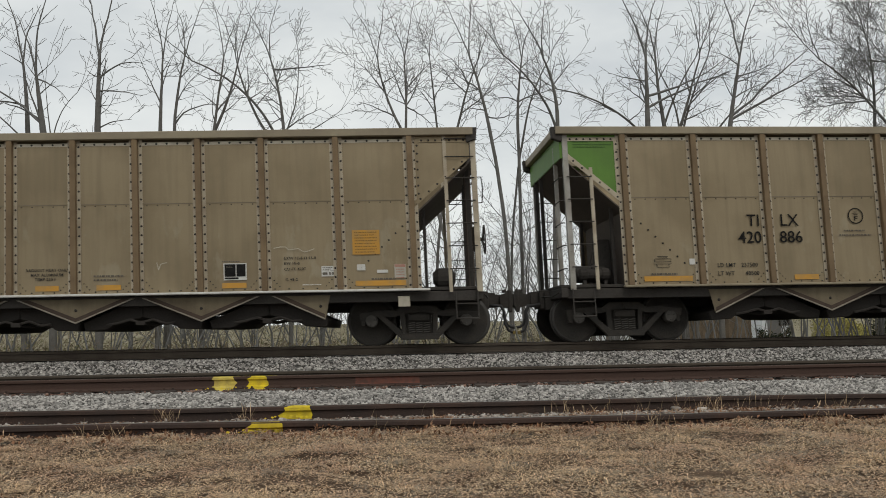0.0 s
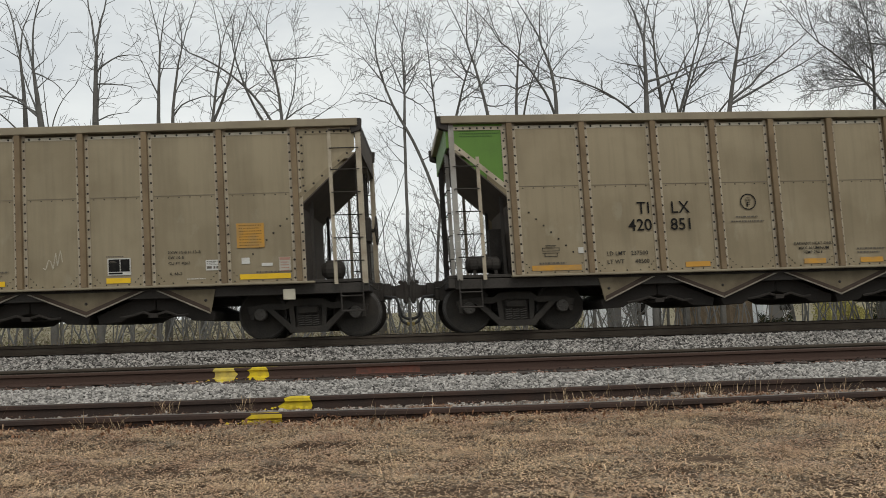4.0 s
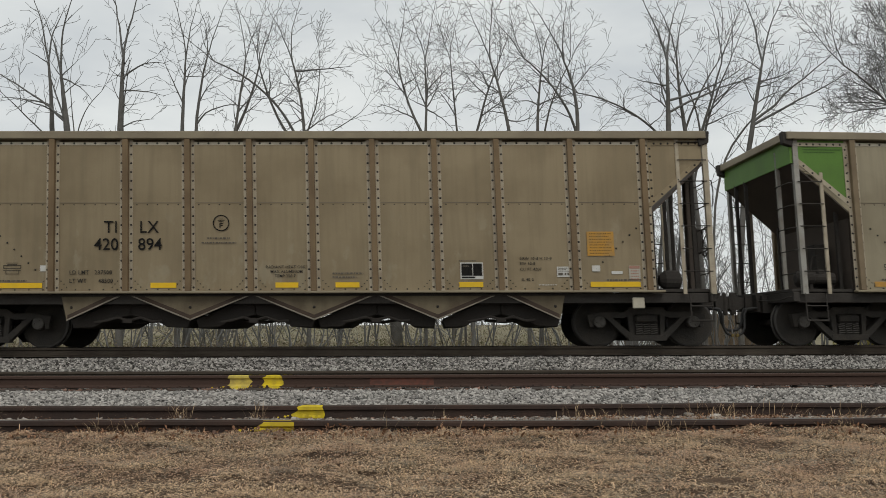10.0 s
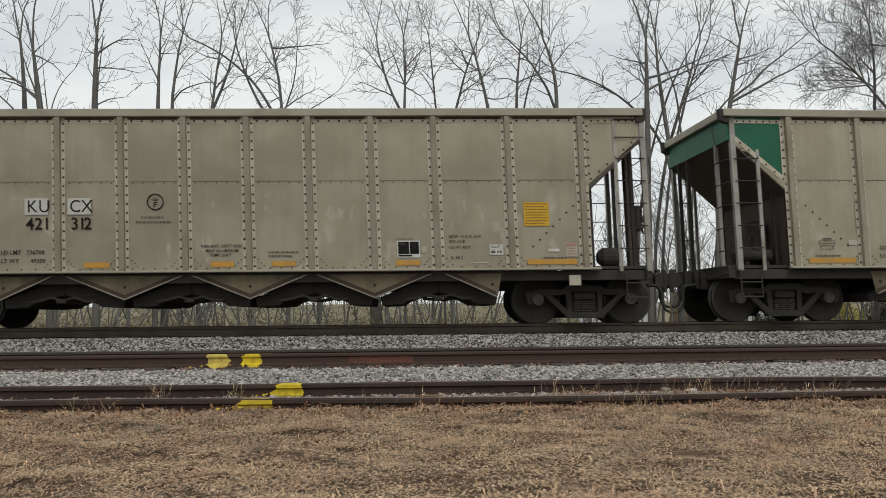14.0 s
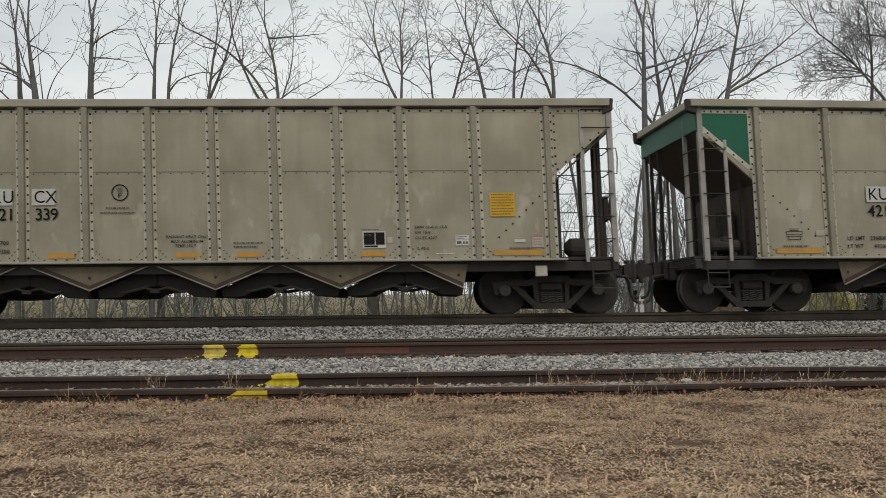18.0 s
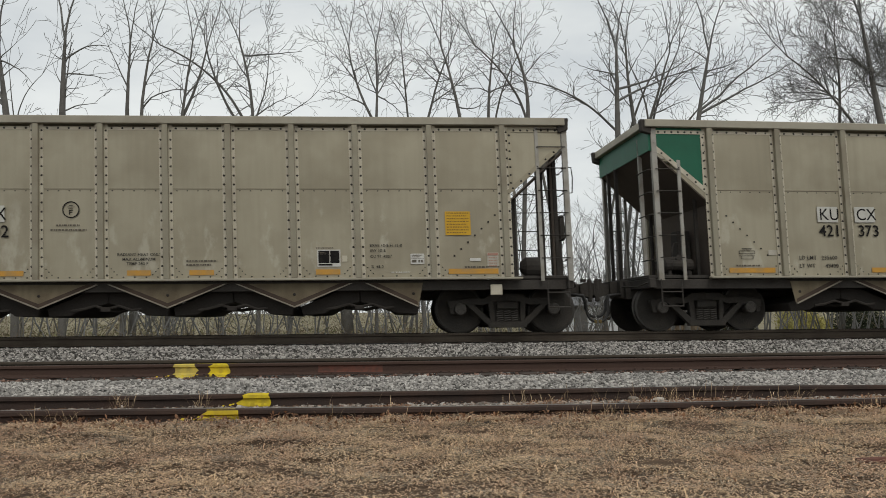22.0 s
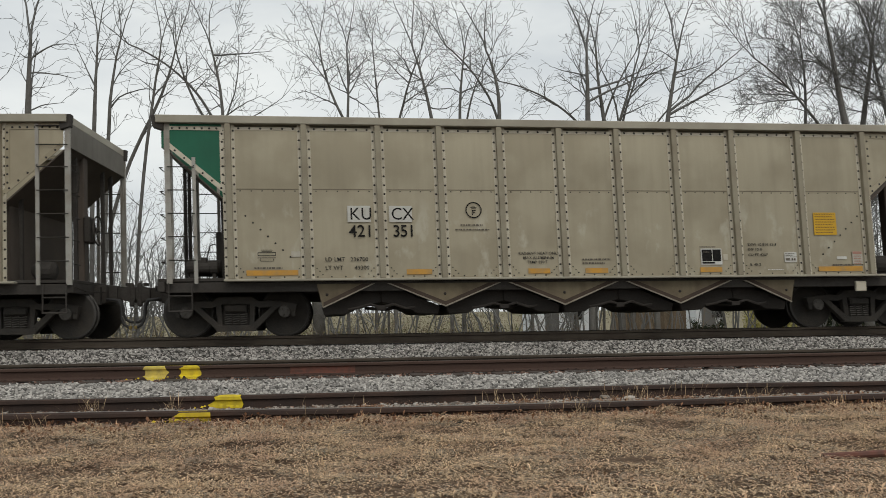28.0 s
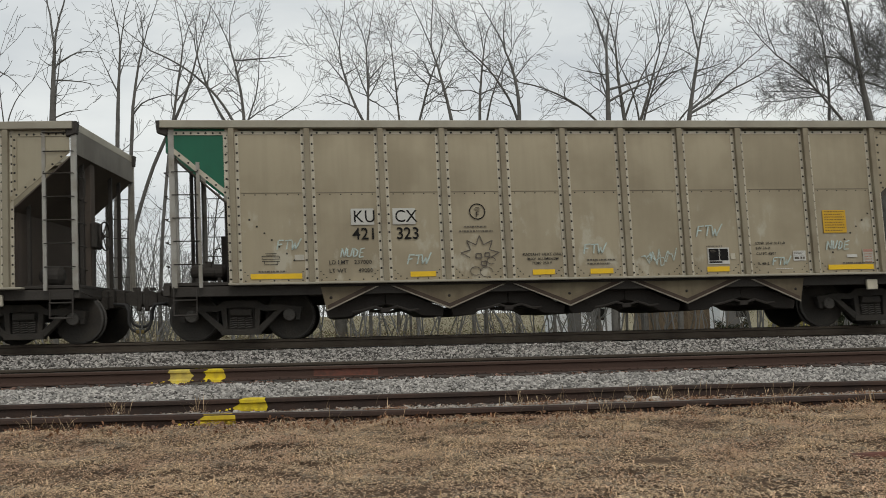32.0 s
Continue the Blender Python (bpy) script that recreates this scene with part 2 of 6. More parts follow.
M_RAIL = material("dull_brown_rail", (0.077, 0.062, 0.047), 0.75, 0.3, (0.05, 0.037, 0.028), 3.0, 0.6, 0.2, 40, 0.2, 60, spec=0.3)
M_RAIL_RED = material("rust_red_rail", (0.074, 0.045, 0.034), 0.8, 0.2, (0.07, 0.042, 0.033), 2.0, 0.6, 0.2, 40, 0.2, 60, spec=0.3)
M_RAIL_OLD = material("old_dark_rail", (0.050, 0.035, 0.029), 0.85, 0.1, (0.082, 0.047, 0.034), 2.5, 0.6, 0.2, 40, 0.3, 60, spec=0.3)
M_SHINE = material("worn_rail_head", (0.16, 0.145, 0.13), 0.42, 0.75, (0.10, 0.08, 0.065), 1.5, 0.6, 0.1, 50)
M_TIE = material("creosoted_tie", (0.048, 0.038, 0.031), 0.9, 0.0, (0.075, 0.05, 0.038), 4.0, 0.7, 0.3, 40, 0.5, 30)
M_STONE = material("grey_ballast_stone", (0.335, 0.312, 0.285), 0.9, 0.0, (0.232, 0.222, 0.202), 1.2, 0.5, 0.2, 60, rand=0.66, spec=0.25)
M_STONE_OLD = material("dusty_ballast_stone", (0.325, 0.295, 0.26), 0.9, 0.0, (0.17, 0.13, 0.10), 2.0, 0.7, 0.2, 60, rand=0.65, spec=0.25)
M_BED = material("ballast_bed", (0.05, 0.046, 0.042), 0.95, 0.0, (0.07, 0.06, 0.05), 8.0, 0.7, 0.35, 45, 0.8, 22, spec=0.2)
M_GROUND = material("dry_turf", (0.13, 0.088, 0.058), 0.95, 0.0, (0.085, 0.057, 0.039), 14.0, 0.9, 0.5, 55, 1.0, 40, spec=0.1)
M_STRAW = material("straw_grass", (0.61, 0.437, 0.27), 0.85, 0.0, (0.45, 0.285, 0.185), 2.2, 0.85, 0.1, 40, rand=0.45, spec=0.2)
M_THATCH = material("grey_thatch", (0.32, 0.275, 0.21), 0.9, 0.0, (0.21, 0.155, 0.112), 1.1, 0.8, 0.1, 40, rand=0.4, spec=0.15)
M_TUFT = material("dry_tuft_stalk", (0.42, 0.31, 0.19), 0.9, 0.0, (0.26, 0.16, 0.10), 1.1, 0.8, 0.1, 40, rand=0.5, spec=0.15)
M_LEAF = material("fallen_brown_leaf", (0.22, 0.115, 0.065), 0.85, 0.0, None, rand=0.4, spec=0.2)
M_SPRAY = material("yellow_marking_paint", (0.70, 0.53, 0.018), 0.7, 0.0, (0.42, 0.29, 0.035), 11, 0.6, 0.1)
M_SPRAY_WORN = material("worn_yellow_marking", (0.66, 0.52, 0.10), 0.7, 0.0, (0.30, 0.22, 0.08), 9, 0.6, 0.1)
M_SPRAY_RED = material("rusty_red_marking", (0.145, 0.055, 0.037), 0.8, 0.0, (0.09, 0.045, 0.034), 14, 0.9)
M_BARK = material("grey_bark", (0.155, 0.148, 0.138), 0.95, 0.0, (0.10, 0.095, 0.085), 3.0, 0.7, 0.25, 25, 0.5, 18, spec=0.15)
M_TWIG = material("dark_twig", (0.165, 0.163, 0.157), 0.95, 0.0, None, spec=0.1)
M_BRUSH = material("dry_brush_stem", (0.17, 0.135, 0.095), 0.95, 0.0, None, rand=0.4, spec=0.1)
M_VINE = material("olive_brush_leaf", (0.13, 0.125, 0.06), 0.9, 0.0, None, rand=0.45, spec=0.15)
M_GOLD = material("yellow_blossom", (0.42, 0.38, 0.13), 0.85, 0.0, None, rand=0.3, spec=0.15)
M_FIELD = material("far_field_grass", (0.20, 0.178, 0.115), 0.95, 0.0, (0.27, 0.235, 0.16), 0.06, 0.7, 0.2, 3.0, spec=0.1)
M_FAR = material("far_woods_bark", (0.15, 0.145, 0.14), 0.95, 0.0, None, rand=0.25, spec=0.1)
M_HEDGE = material("evergreen_leaf", (0.035, 0.042, 0.025), 0.9, 0.0, None, rand=0.4, spec=0.15)
M_PLANK = material("weathered_plank", (0.15, 0.115, 0.08), 0.9, 0.0, (0.09, 0.07, 0.05), 3, 0.6, 0.2, 20, rand=0.25, spec=0.15)
M_PALE = material("pale_siding", (0.66, 0.68, 0.70), 0.8, 0.0, (0.55, 0.57, 0.59), 2, 0.4)
M_ROOF = material("grey_shingle_roof", (0.16, 0.16, 0.165), 0.9, 0.0, (0.10, 0.10, 0.105), 3, 0.5)

# ---- mesh helpers ----


def box(bm, x0, x1, y0, y1, z0, z1):
    v = [bm.verts.new((x, y, z)) for x in (x0, x1) for y in (y0, y1) for z in (z0, z1)]
    for f in ((0, 1, 3, 2), (4, 6, 7, 5), (0, 4, 5, 1), (2, 3, 7, 6), (0, 2, 6, 4), (1, 5, 7, 3)):
        bm.faces.new([v[i] for i in f])


def slab(bm, pts, y0, y1):
    """A plate from an outline in x and z, between two y."""
    a = [bm.verts.new((x, y0, z)) for x, z in pts]
    b = [bm.verts.new((x, y1, z)) for x, z in pts]
    bm.faces.new(a)
    bm.faces.new(b[::-1])
    n = len(pts)
    for i in range(n):
        j = (i + 1) % n
        bm.faces.new((a[i], b[i], b[j], a[j]))


def plate(bm, pts, x0, x1):
    """A plate from an outline in y and z, between two x."""
    a = [bm.verts.new((x0, y, z)) for y, z in pts]
    b = [bm.verts.new((x1, y, z)) for y, z in pts]
    bm.faces.new(a)
    bm.faces.new(b[::-1])
    n = len(pts)
    for i in range(n):
        j = (i + 1) % n
        bm.faces.new((a[i], b[i], b[j], a[j]))


def rod(bm, points, radii, n=6, cap=True):
    """A tube along points."""
    rings = []
    pts = [Vector(p) for p in points]
    if not hasattr(radii, "__len__"):
        radii = [radii] * len(pts)
    for i, p in enumerate(pts):
        d = (pts[min(i + 1, len(pts) - 1)] - pts[max(i - 1, 0)]).normalized()
        a = d.orthogonal().normalized()
        if i and rings:
            a = (last - d * last.dot(d)).normalized()
        last = a
        b = d.cross(a)
        rings.append([bm.verts.new(p + radii[i] * (math.cos(2 * math.pi * k / n) * a + math.sin(2 * math.pi * k / n) * b)) for k in range(n)])
    for r, s in zip(rings, rings[1:]):
        for k in range(n):
            bm.faces.new((r[k], r[(k + 1) % n], s[(k + 1) % n], s[k]))
    if cap:
        bm.faces.new(rings[0][::-1])
        bm.faces.new(rings[-1])


def lathe(bm, profile, n, cx=0.0, cz=0.0):
    """A solid turned about the y axis through (cx, cz): profile rows of (radius, y)."""
    rings = [[bm.verts.new((cx + r * math.cos(2 * math.pi * k / n), y, cz + r * math.sin(2 * math.pi * k / n))) for k in range(n)] for r, y in profile]
    for r, s in zip(rings, rings[1:]):
        for k in range(n):
            bm.faces.new((r[k], s[k], s[(k + 1) % n], r[(k + 1) % n]))
    bm.faces.new(rings[0])
    bm.faces.new(rings[-1][::-1])


def mesh_of(name, bm, mat, bevel=0.0, smooth=False):
    if bevel:
        bmesh.ops.bevel(bm, geom=[e for e in bm.edges], offset=bevel, segments=1, affect="EDGES", clamp_overlap=True)
    bmesh.ops.recalc_face_normals(bm, faces=bm.faces[:])
    me = bpy.data.meshes.new(name)
    bm.to_mesh(me)
    bm.free()
    if mat is not None:
        me.materials.append(mat)
    if smooth:
        for p in me.polygons:
            p.use_smooth = True
    return me


def part(name, bm, mat, parent, label="", bevel=0.0, smooth=False):
    ob = new(name, mesh_of(name, bm, mat, bevel, smooth))
    ob.parent = parent
    return tagged(ob, label)


def again(name, me, parent, x=0.0, y=0.0, z=0.0, label="", turn=0.0):
    """Another part on a mesh that is there already."""
    ob = new(name, me)
    ob.parent = parent
    ob.location = (x, y, z)
    ob.rotation_euler = (0, 0, turn)
    return tagged(ob, label)


def made(fill, *args):
    bm = bmesh.new()
    fill(bm, *args)
    return bm


def boxed(x0, x1, y0, y1, z0, z1):
    return made(box, x0, x1, y0, y1, z0, z1)


def raw_mesh(name, verts, faces, mat):
    """A mesh from arrays of equal-sized faces."""
    me = bpy.data.meshes.new(name)
    k = faces.shape[1]
    me.vertices.add(len(verts))
    me.vertices.foreach_set("co", verts.astype(np.float32).ravel())
    me.loops.add(faces.size)
    me.loops.foreach_set("vertex_index", faces.astype(np.int32).ravel())
    me.polygons.add(len(faces))
    me.polygons.foreach_set("loop_start", np.arange(0, faces.size, k, dtype=np.int32))
    me.update(calc_edges=True)
    me.materials.append(mat)
    return me


# ---- lettering of the train ----
TEXTS = {}


def text_mesh(text, size, mat, wide=1.0):
    """Lettering in the built-in font, upright and facing -y; each string is made once."""
    if (text, size) in TEXTS:
        return TEXTS[text, size]
    cu = bpy.data.curves.new("lettering", "FONT")
    cu.body, cu.size, cu.align_x = text, size, "LEFT"
    cu.resolution_u = 4 if size > 0.3 else 2
    cu.extrude, cu.offset = 0.001, (0.003 if size > 0.315 else 0.008) * size
    cu.space_character = 1.05
    ob = new("lettering", cu)
    me = bpy.data.meshes.new_from_object(ob.evaluated_get(bpy.context.evaluated_depsgraph_get()))
    bpy.data.objects.remove(ob)
    for v in me.vertices:
        x, y, z = v.co
        v.co = (x * wide, -z, y)
    me.materials.clear()
    me.materials.append(mat)
    TEXTS[text, size] = me
    return me


TI, KU = ("TI", "LX"), ("KU", "CX")
# initials, number, load limit, light weight, end paint, tape
CARS = ((TI, ("420", "886"), "237500", "48500", "lime", "dull"), (TI, ("420", "837"), "237700", "48300", "lime", "dull"), (TI, ("420", "875"), "237600", "48400", "lime", "dull"),
        (TI, ("420", "851"), "237500", "48500", "lime", "dull"), (TI, ("420", "914"), "237600", "48400", "lime", "bright"), (TI, ("421", "267"), "236500", "49500", "teal", "bright"),
        (TI, ("420", "817"), "237600", "48400", "lime", "dull"), (TI, ("420", "823"), "237600", "48400", "lime", "dull"), (TI, ("420", "894"), "237500", "48500", "lime", "bright"),
        (KU, ("421", "349"), "236700", "49300", "teal", "dull"), (KU, ("421", "225"), "236900", "49100", "teal", "dull"), (KU, ("421", "312"), "236700", "49300", "teal", "dull"),
        (KU, ("421", "353"), "236900", "49100", "teal", "bright"), (KU, ("421", "396"), "236800", "49200", "teal", "dull"), (KU, ("421", "339"), "236700", "49300", "teal", "dull"),
        (KU, ("421", "293"), "236700", "49300", "teal", "dull"), (KU, ("421", "373"), "235600", "49400", "teal", "dull"), (KU, ("421", "202"), "236700", "49300", "teal", "dull"),
        (KU, ("421", "387"), "236700", "49300", "teal", "bright"), (KU, ("421", "401"), "237100", "48900", "teal", "dull"), (KU, ("421", "316"), "236700", "49300", "teal", "dull"),
        (KU, ("421", "351"), "236700", "49300", "teal", "dull"), (KU, ("421", "328"), "237200", "48800", "teal", "dull"), (KU, ("421", "394"), "236700", "49300", "teal", "dull"),
        (KU, ("421", "323"), "237000", "49000", "teal", "bright"), (KU, ("421", "340"), "236700", "49300", "teal", "dull"))
for letters, digits, limit, light, _, _ in CARS:
    for c in "".join(letters):
        text_mesh(c, 0.32, M_INK, 0.93)
    for c in "".join(digits):
        text_mesh(c, 0.31, M_INK, 0.96)
    for text in ("LD LMT", "LT WT", limit, light):
        text_mesh(text, 0.108, M_FAINT_DARK, 0.95)
for text in ("EXW 10-8 H 13-8", "EW 10-8", "CU FT 4207", "IL 48-2"):
    text_mesh(text, 0.072, M_FAINT_DARK, 1.05)
text_mesh("KUCX", 0.19, M_WHITE, 0.85)
for text in ("RADIANT HEAT ONLY", "MAX ALUMINUM", "TEMP 250 F"):
    text_mesh(text, 0.075, M_FAINT_DARK, 1.0)


# ---- the plan: three tracks on one curve ----
BEND, TURN0, AHEAD = 270.0, radians(1.8), 17.3
BEND_C = Vector((-BEND * math.sin(TURN0), AHEAD + BEND * math.cos(TURN0)))


def on_track(s, off=0.0):
    """Place at s metres along the train's track, off metres on the camera's side of its centre, and the heading."""
    a = TURN0 + s / BEND
    return BEND_C.x + (BEND + off) * math.sin(a), BEND_C.y - (BEND + off) * math.cos(a), a


OFF_B, OFF_C = 4.35, 9.75
TOP_B, TOP_C = -0.34, -0.46
RAIL_H = 0.168


def off_of(x, y):
    return math.hypot(x - BEND_C.x, y - BEND_C.y) - BEND


PROFILE = ((-400, 2.6), (-120, 2.1), (-70, 1.45), (-45, 0.55), (-32, -0.25), (-22, -0.55), (-9, -0.72), (-4.2, -0.6), (-2.4, -0.30), (-1.6, -0.215), (1.55, -0.215), (2.7, -0.39), (3.1, -0.50),
           (5.2, -0.535), (5.6, -0.545), (6.0, -0.535), (6.6, -0.53), (8.2, -0.56), (8.9, -0.575), (9.1, -0.592), (9.6, -0.565), (10.1, -0.532), (10.38, -0.536), (10.6, -0.560), (11.0, -0.578), (12.5, -0.65), (17.0, -0.70), (40, -0.75), (400, -0.8))


def ground_z(off):
    for (a, za), (b, zb) in zip(PROFILE, PROFILE[1:]):
        if off <= b:
            u = max(0.0, (off - a) / (b - a))
            return za + (zb - za) * u
    return PROFILE[-1][1]


def steps(pairs):
    """Coordinates from rows of (start, end, step)."""
    out = []
    for a, b, d in pairs:
        out += list(np.arange(a, b, d))
    return out


def build_ground():
    xs = steps(((-3000, -200, 400), (-200, -40, 20), (-40, -14, 2), (-14, 14, 0.2), (14, 40, 2), (40, 200, 20), (200, 3001, 400)))
    ys = steps(((-3000, -200, 400), (-200, -20, 20), (-20, 3, 1.0), (3, 20, 0.14), (20, 60, 2), (60, 200, 20), (200, 3001, 400)))
    verts = []
    for y in ys:
        for x in xs:
            off = off_of(x, y)
            z = ground_z(off)
            near = abs(x) < 20 and 2 < y < 40
            if near:
                rough = 0.035 if off > 10.9 else (0.012 if off > -3 else 0.10)
                z += rough * noise.noise(Vector((x * 1.7, y * 1.7, 0))) + 0.4 * rough * noise.noise(Vector((x * 6, y * 6, 3)))
            verts.append((x, y, z))
    nx = len(xs)
    faces, mats = [], []
    for j in range(len(ys) - 1):
        for i in range(nx - 1):
            faces.append((j * nx + i, j * nx + i + 1, (j + 1) * nx + i + 1, (j + 1) * nx + i))
            off = off_of((xs[i] + xs[i + 1]) / 2, (ys[j] + ys[j + 1]) / 2)
            mats.append(0 if -3.6 < off < 10.75 else (1 if 10.75 <= off else 2))
    me = bpy.data.meshes.new("ground")
    me.from_pydata(verts, [], faces)
    for m in (M_BED, M_GROUND, M_FIELD):
        me.materials.append(m)
    me.polygons.foreach_set("material_index", mats)
    return tagged(new("ground", me), "dry brown turf and grey ballast bed reaching to far fields", "ground", kind="structure")


build_ground()

# ---- tracks ----
RAIL_PROFILE = ((-0.076, 0.0), (0.076, 0.0), (0.076, 0.012), (0.03, 0.026), (0.010, 0.04), (0.010, 0.115), (0.0365, 0.128), (0.0365, 0.155),
                (0.028, 0.168), (-0.028, 0.168), (-0.0365, 0.155), (-0.0365, 0.128), (-0.010, 0.115), (-0.010, 0.04), (-0.03, 0.026), (-0.076, 0.012))


def rail_mesh(off, top, mat, wobble=0.0):
    """A rolled rail along the curve; the running face is a brighter material."""
    places = [s for s in np.concatenate((np.arange(-150, -16, 4.0), np.arange(-16, 16, 0.5), np.arange(16, 151, 4.0)))]
    verts, faces, mats = [], [], []
    n = len(RAIL_PROFILE)
    for s in places:
        w = wobble * noise.noise(Vector((s * 0.25, off, 0)))
        h = wobble * noise.noise(Vector((s * 0.3, off, 7)))
        for q, z in RAIL_PROFILE:
            x, y, _ = on_track(s, off + q + w)
            verts.append((x, y, top - RAIL_H + z + h))
    for i in range(len(places) - 1):
        for k in range(n):
            faces.append((i * n + k, i * n + (k + 1) % n, (i + 1) * n + (k + 1) % n, (i + 1) * n + k))
            mats.append(1 if k == 8 else 0)
    me = bpy.data.meshes.new("rail")
    me.from_pydata(verts, [], faces)
    me.materials.append(mat)
    me.materials.append(M_SHINE)
    me.polygons.foreach_set("material_index", mats)
    return me


def tie_mesh():
    bm = boxed(-0.112, 0.112, -1.28, 1.28, -0.17, 0.0)
    for v in bm.verts:
        v.co += Vector((random.uniform(-0.01, 0.01), random.uniform(-0.03, 0.03), random.uniform(-0.006, 0.006)))
    return mesh_of("tie", bm, M_TIE, 0.008)


def spike_mesh():
    bm = boxed(-0.09, 0.09, -0.11, 0.11, 0.0, 0.014)
    for x, y in ((-0.06, -0.085), (0.06, -0.085), (0.05, 0.085)):
        box(bm, x - 0.012, x + 0.012, y - 0.012, y + 0.012, 0.014, 0.032)
    return mesh_of("tie_plate", bm, M_RAIL_OLD)


TIES = [tie_mesh() for _ in range(4)]
PLATE = spike_mesh()


def build_track(off, top, mats, label, reach, wobble=0.0, ties=True):
    track = tagged(new("railway_track"), label, "railway track", kind="structure")
    rails = []
    for side, mat in ((0.7525, mats[0]), (-0.7525, mats[1])):
        r = new("rail", rail_mesh(off + side, top, mat, wobble))
        r.parent = track
        rails.append(r)
    if ties:
        s = -reach
        while s < reach:
            x, y, a = on_track(s, off)
            t = again("tie", random.choice(TIES), track, x, y, top - RAIL_H + (0.0 if 1 < off < 7 else -0.014) + random.uniform(-0.012, 0.002), turn=a + random.uniform(-0.02, 0.02))
            for side in (0.7525, -0.7525) if off > 1 and abs(s) < 8.5 else ():
                again("tie_plate", PLATE, t, 0, -side, 0.0)
            s += 0.535 + random.uniform(-0.03, 0.03)
    return rails


build_track(0.0, 0.0, (M_RAIL, M_RAIL), "main railway track with dull brown rails on grey ballast", 13)
RAILS_B = build_track(OFF_B, TOP_B, (M_RAIL_RED, M_RAIL), "second railway track with rust-red rails on grey ballast", 11.5)
RAILS_C = build_track(OFF_C, TOP_C, (M_RAIL_OLD, M_RAIL_OLD), "old siding track sunk into dirt beside dry grass", 9, 0.02, False)


COAT = ((0.098, -0.03), (0.079, 0.002), (0.078, 0.014), (0.032, 0.029), (0.0125, 0.043), (0.0125, 0.080), (0.0125, 0.113), (0.039, 0.127), (0.039, 0.154), (0.030, 0.1705), (0.0, 0.1705), (-0.028, 0.1705))


def coat(name, s0, s1, off, top, mat, parent, label, rows=(0, 12), ragged=0.8, slant=0.0):
    """A coat of paint that follows one rail's side from foot to head, ragged at its ends."""
    bm = bmesh.new()
    lines = []
    picked = COAT[rows[0]:rows[1]]
    for j, (q, z) in enumerate(picked):
        u = j / max(1, len(picked) - 1)
        grow_in = ragged * (s1 - s0) * min(0.45, abs(u - 0.45) ** 1.5 * 0.9)
        a = s0 + grow_in + random.uniform(-0.3, 0.3) * ragged * 0.12 + slant * u
        b = s1 - grow_in + random.uniform(-0.3, 0.3) * ragged * 0.07 + slant * u
        line = []
        for i in range(7):
            x, y, _ = on_track(a + (b - a) * i / 6, off + q)
            line.append(bm.verts.new((x, y, top - RAIL_H + z)))
        lines.append(line)
    for p, r in zip(lines, lines[1:]):
        for i in range(6):
            bm.faces.new((p[i], p[i + 1], r[i + 1], r[i]))
    return part(name, bm, mat, parent, label)


def painted_rail(rail, off, top, spans, mat, label, slant=0.0):
    for s0, s1 in spans:
        coat("paint_mark", s0, s1, off, top, mat, rail, label, slant=slant)


painted_rail(RAILS_B[0], OFF_B + 0.7525, TOP_B, ((-2.77, -2.49),), M_SPRAY, "splash of yellow marking paint")
painted_rail(RAILS_B[0], OFF_B + 0.7525, TOP_B, ((-3.24, -2.92),), M_SPRAY_WORN, "worn pale splash of yellow marking paint")
painted_rail(RAILS_C[1], OFF_C - 0.7525, TOP_C, ((-1.76, -1.46),), M_SPRAY, "splash of yellow marking paint", 0.03)
painted_rail(RAILS_C[0], OFF_C + 0.7525, TOP_C, ((-1.78, -1.50),), M_SPRAY, "splash of yellow marking paint", 0.02)
coat("paint_mark", -3.34, -2.25, OFF_B + 0.7535, TOP_B, M_SPRAY, RAILS_B[0], "thin yellow spray on the rail head", (9, 11), 0.3)
coat("joint_bar", -1.30, -0.42, OFF_B + 0.7525 + 0.004, TOP_B, M_SPRAY_RED, RAILS_B[0], "rusty red bolted joint bar", (3, 8), 0.0)



def paint_specks(places, n, seed):
    """Overspray: small flecks of the same paint on the rail's foot and the stones below."""
    rng = random.Random(seed)
    bm = bmesh.new()
    for s, off, top, w in places:
        for _ in range(n):
            a, q = s + rng.gauss(0, w), rng.uniform(0.05, 0.30 if off < 7 else 0.15)
            x, y, _ = on_track(a, off + q)
            z = max(ground_z(off + q) + 0.028, top - RAIL_H + 0.004) + rng.uniform(0, 0.02)
            r = rng.uniform(0.004, 0.013)
            bm.faces.new([bm.verts.new((x + r * math.cos(k * 1.5708 + 0.4) * 1.5, y - r * 0.4 + 0.3 * r * math.sin(k * 1.5708 + 0.4), z + r * math.sin(k * 1.5708 + 0.4))) for k in range(4)])
    return tagged(new("paint_specks", mesh_of("paint_specks", bm, M_SPRAY)), "flecks of yellow marking paint beside the rails", "paint", kind="stuff")


paint_specks(((-3.1, OFF_B + 0.7525, TOP_B, 0.12), (-2.62, OFF_B + 0.7525, TOP_B, 0.09), (-1.62, OFF_C - 0.7525, TOP_C, 0.10), (-1.66, OFF_C + 0.7525, TOP_C, 0.10)), 14, 31)

# ---- ballast ----
CHIP_V = np.array([(math.cos(k * 2.0944) * 0.8, math.sin(k * 2.0944) * 0.8, 0.62) for k in range(3)] + [(math.cos(k * 2.0944 + 1.05), math.sin(k * 2.0944 + 1.05), -0.35) for k in range(3)])
CHIP_F = np.array([(0, 1, 2), (0, 3, 1), (1, 4, 2), (2, 5, 0), (3, 4, 1), (4, 5, 2), (5, 3, 0)])


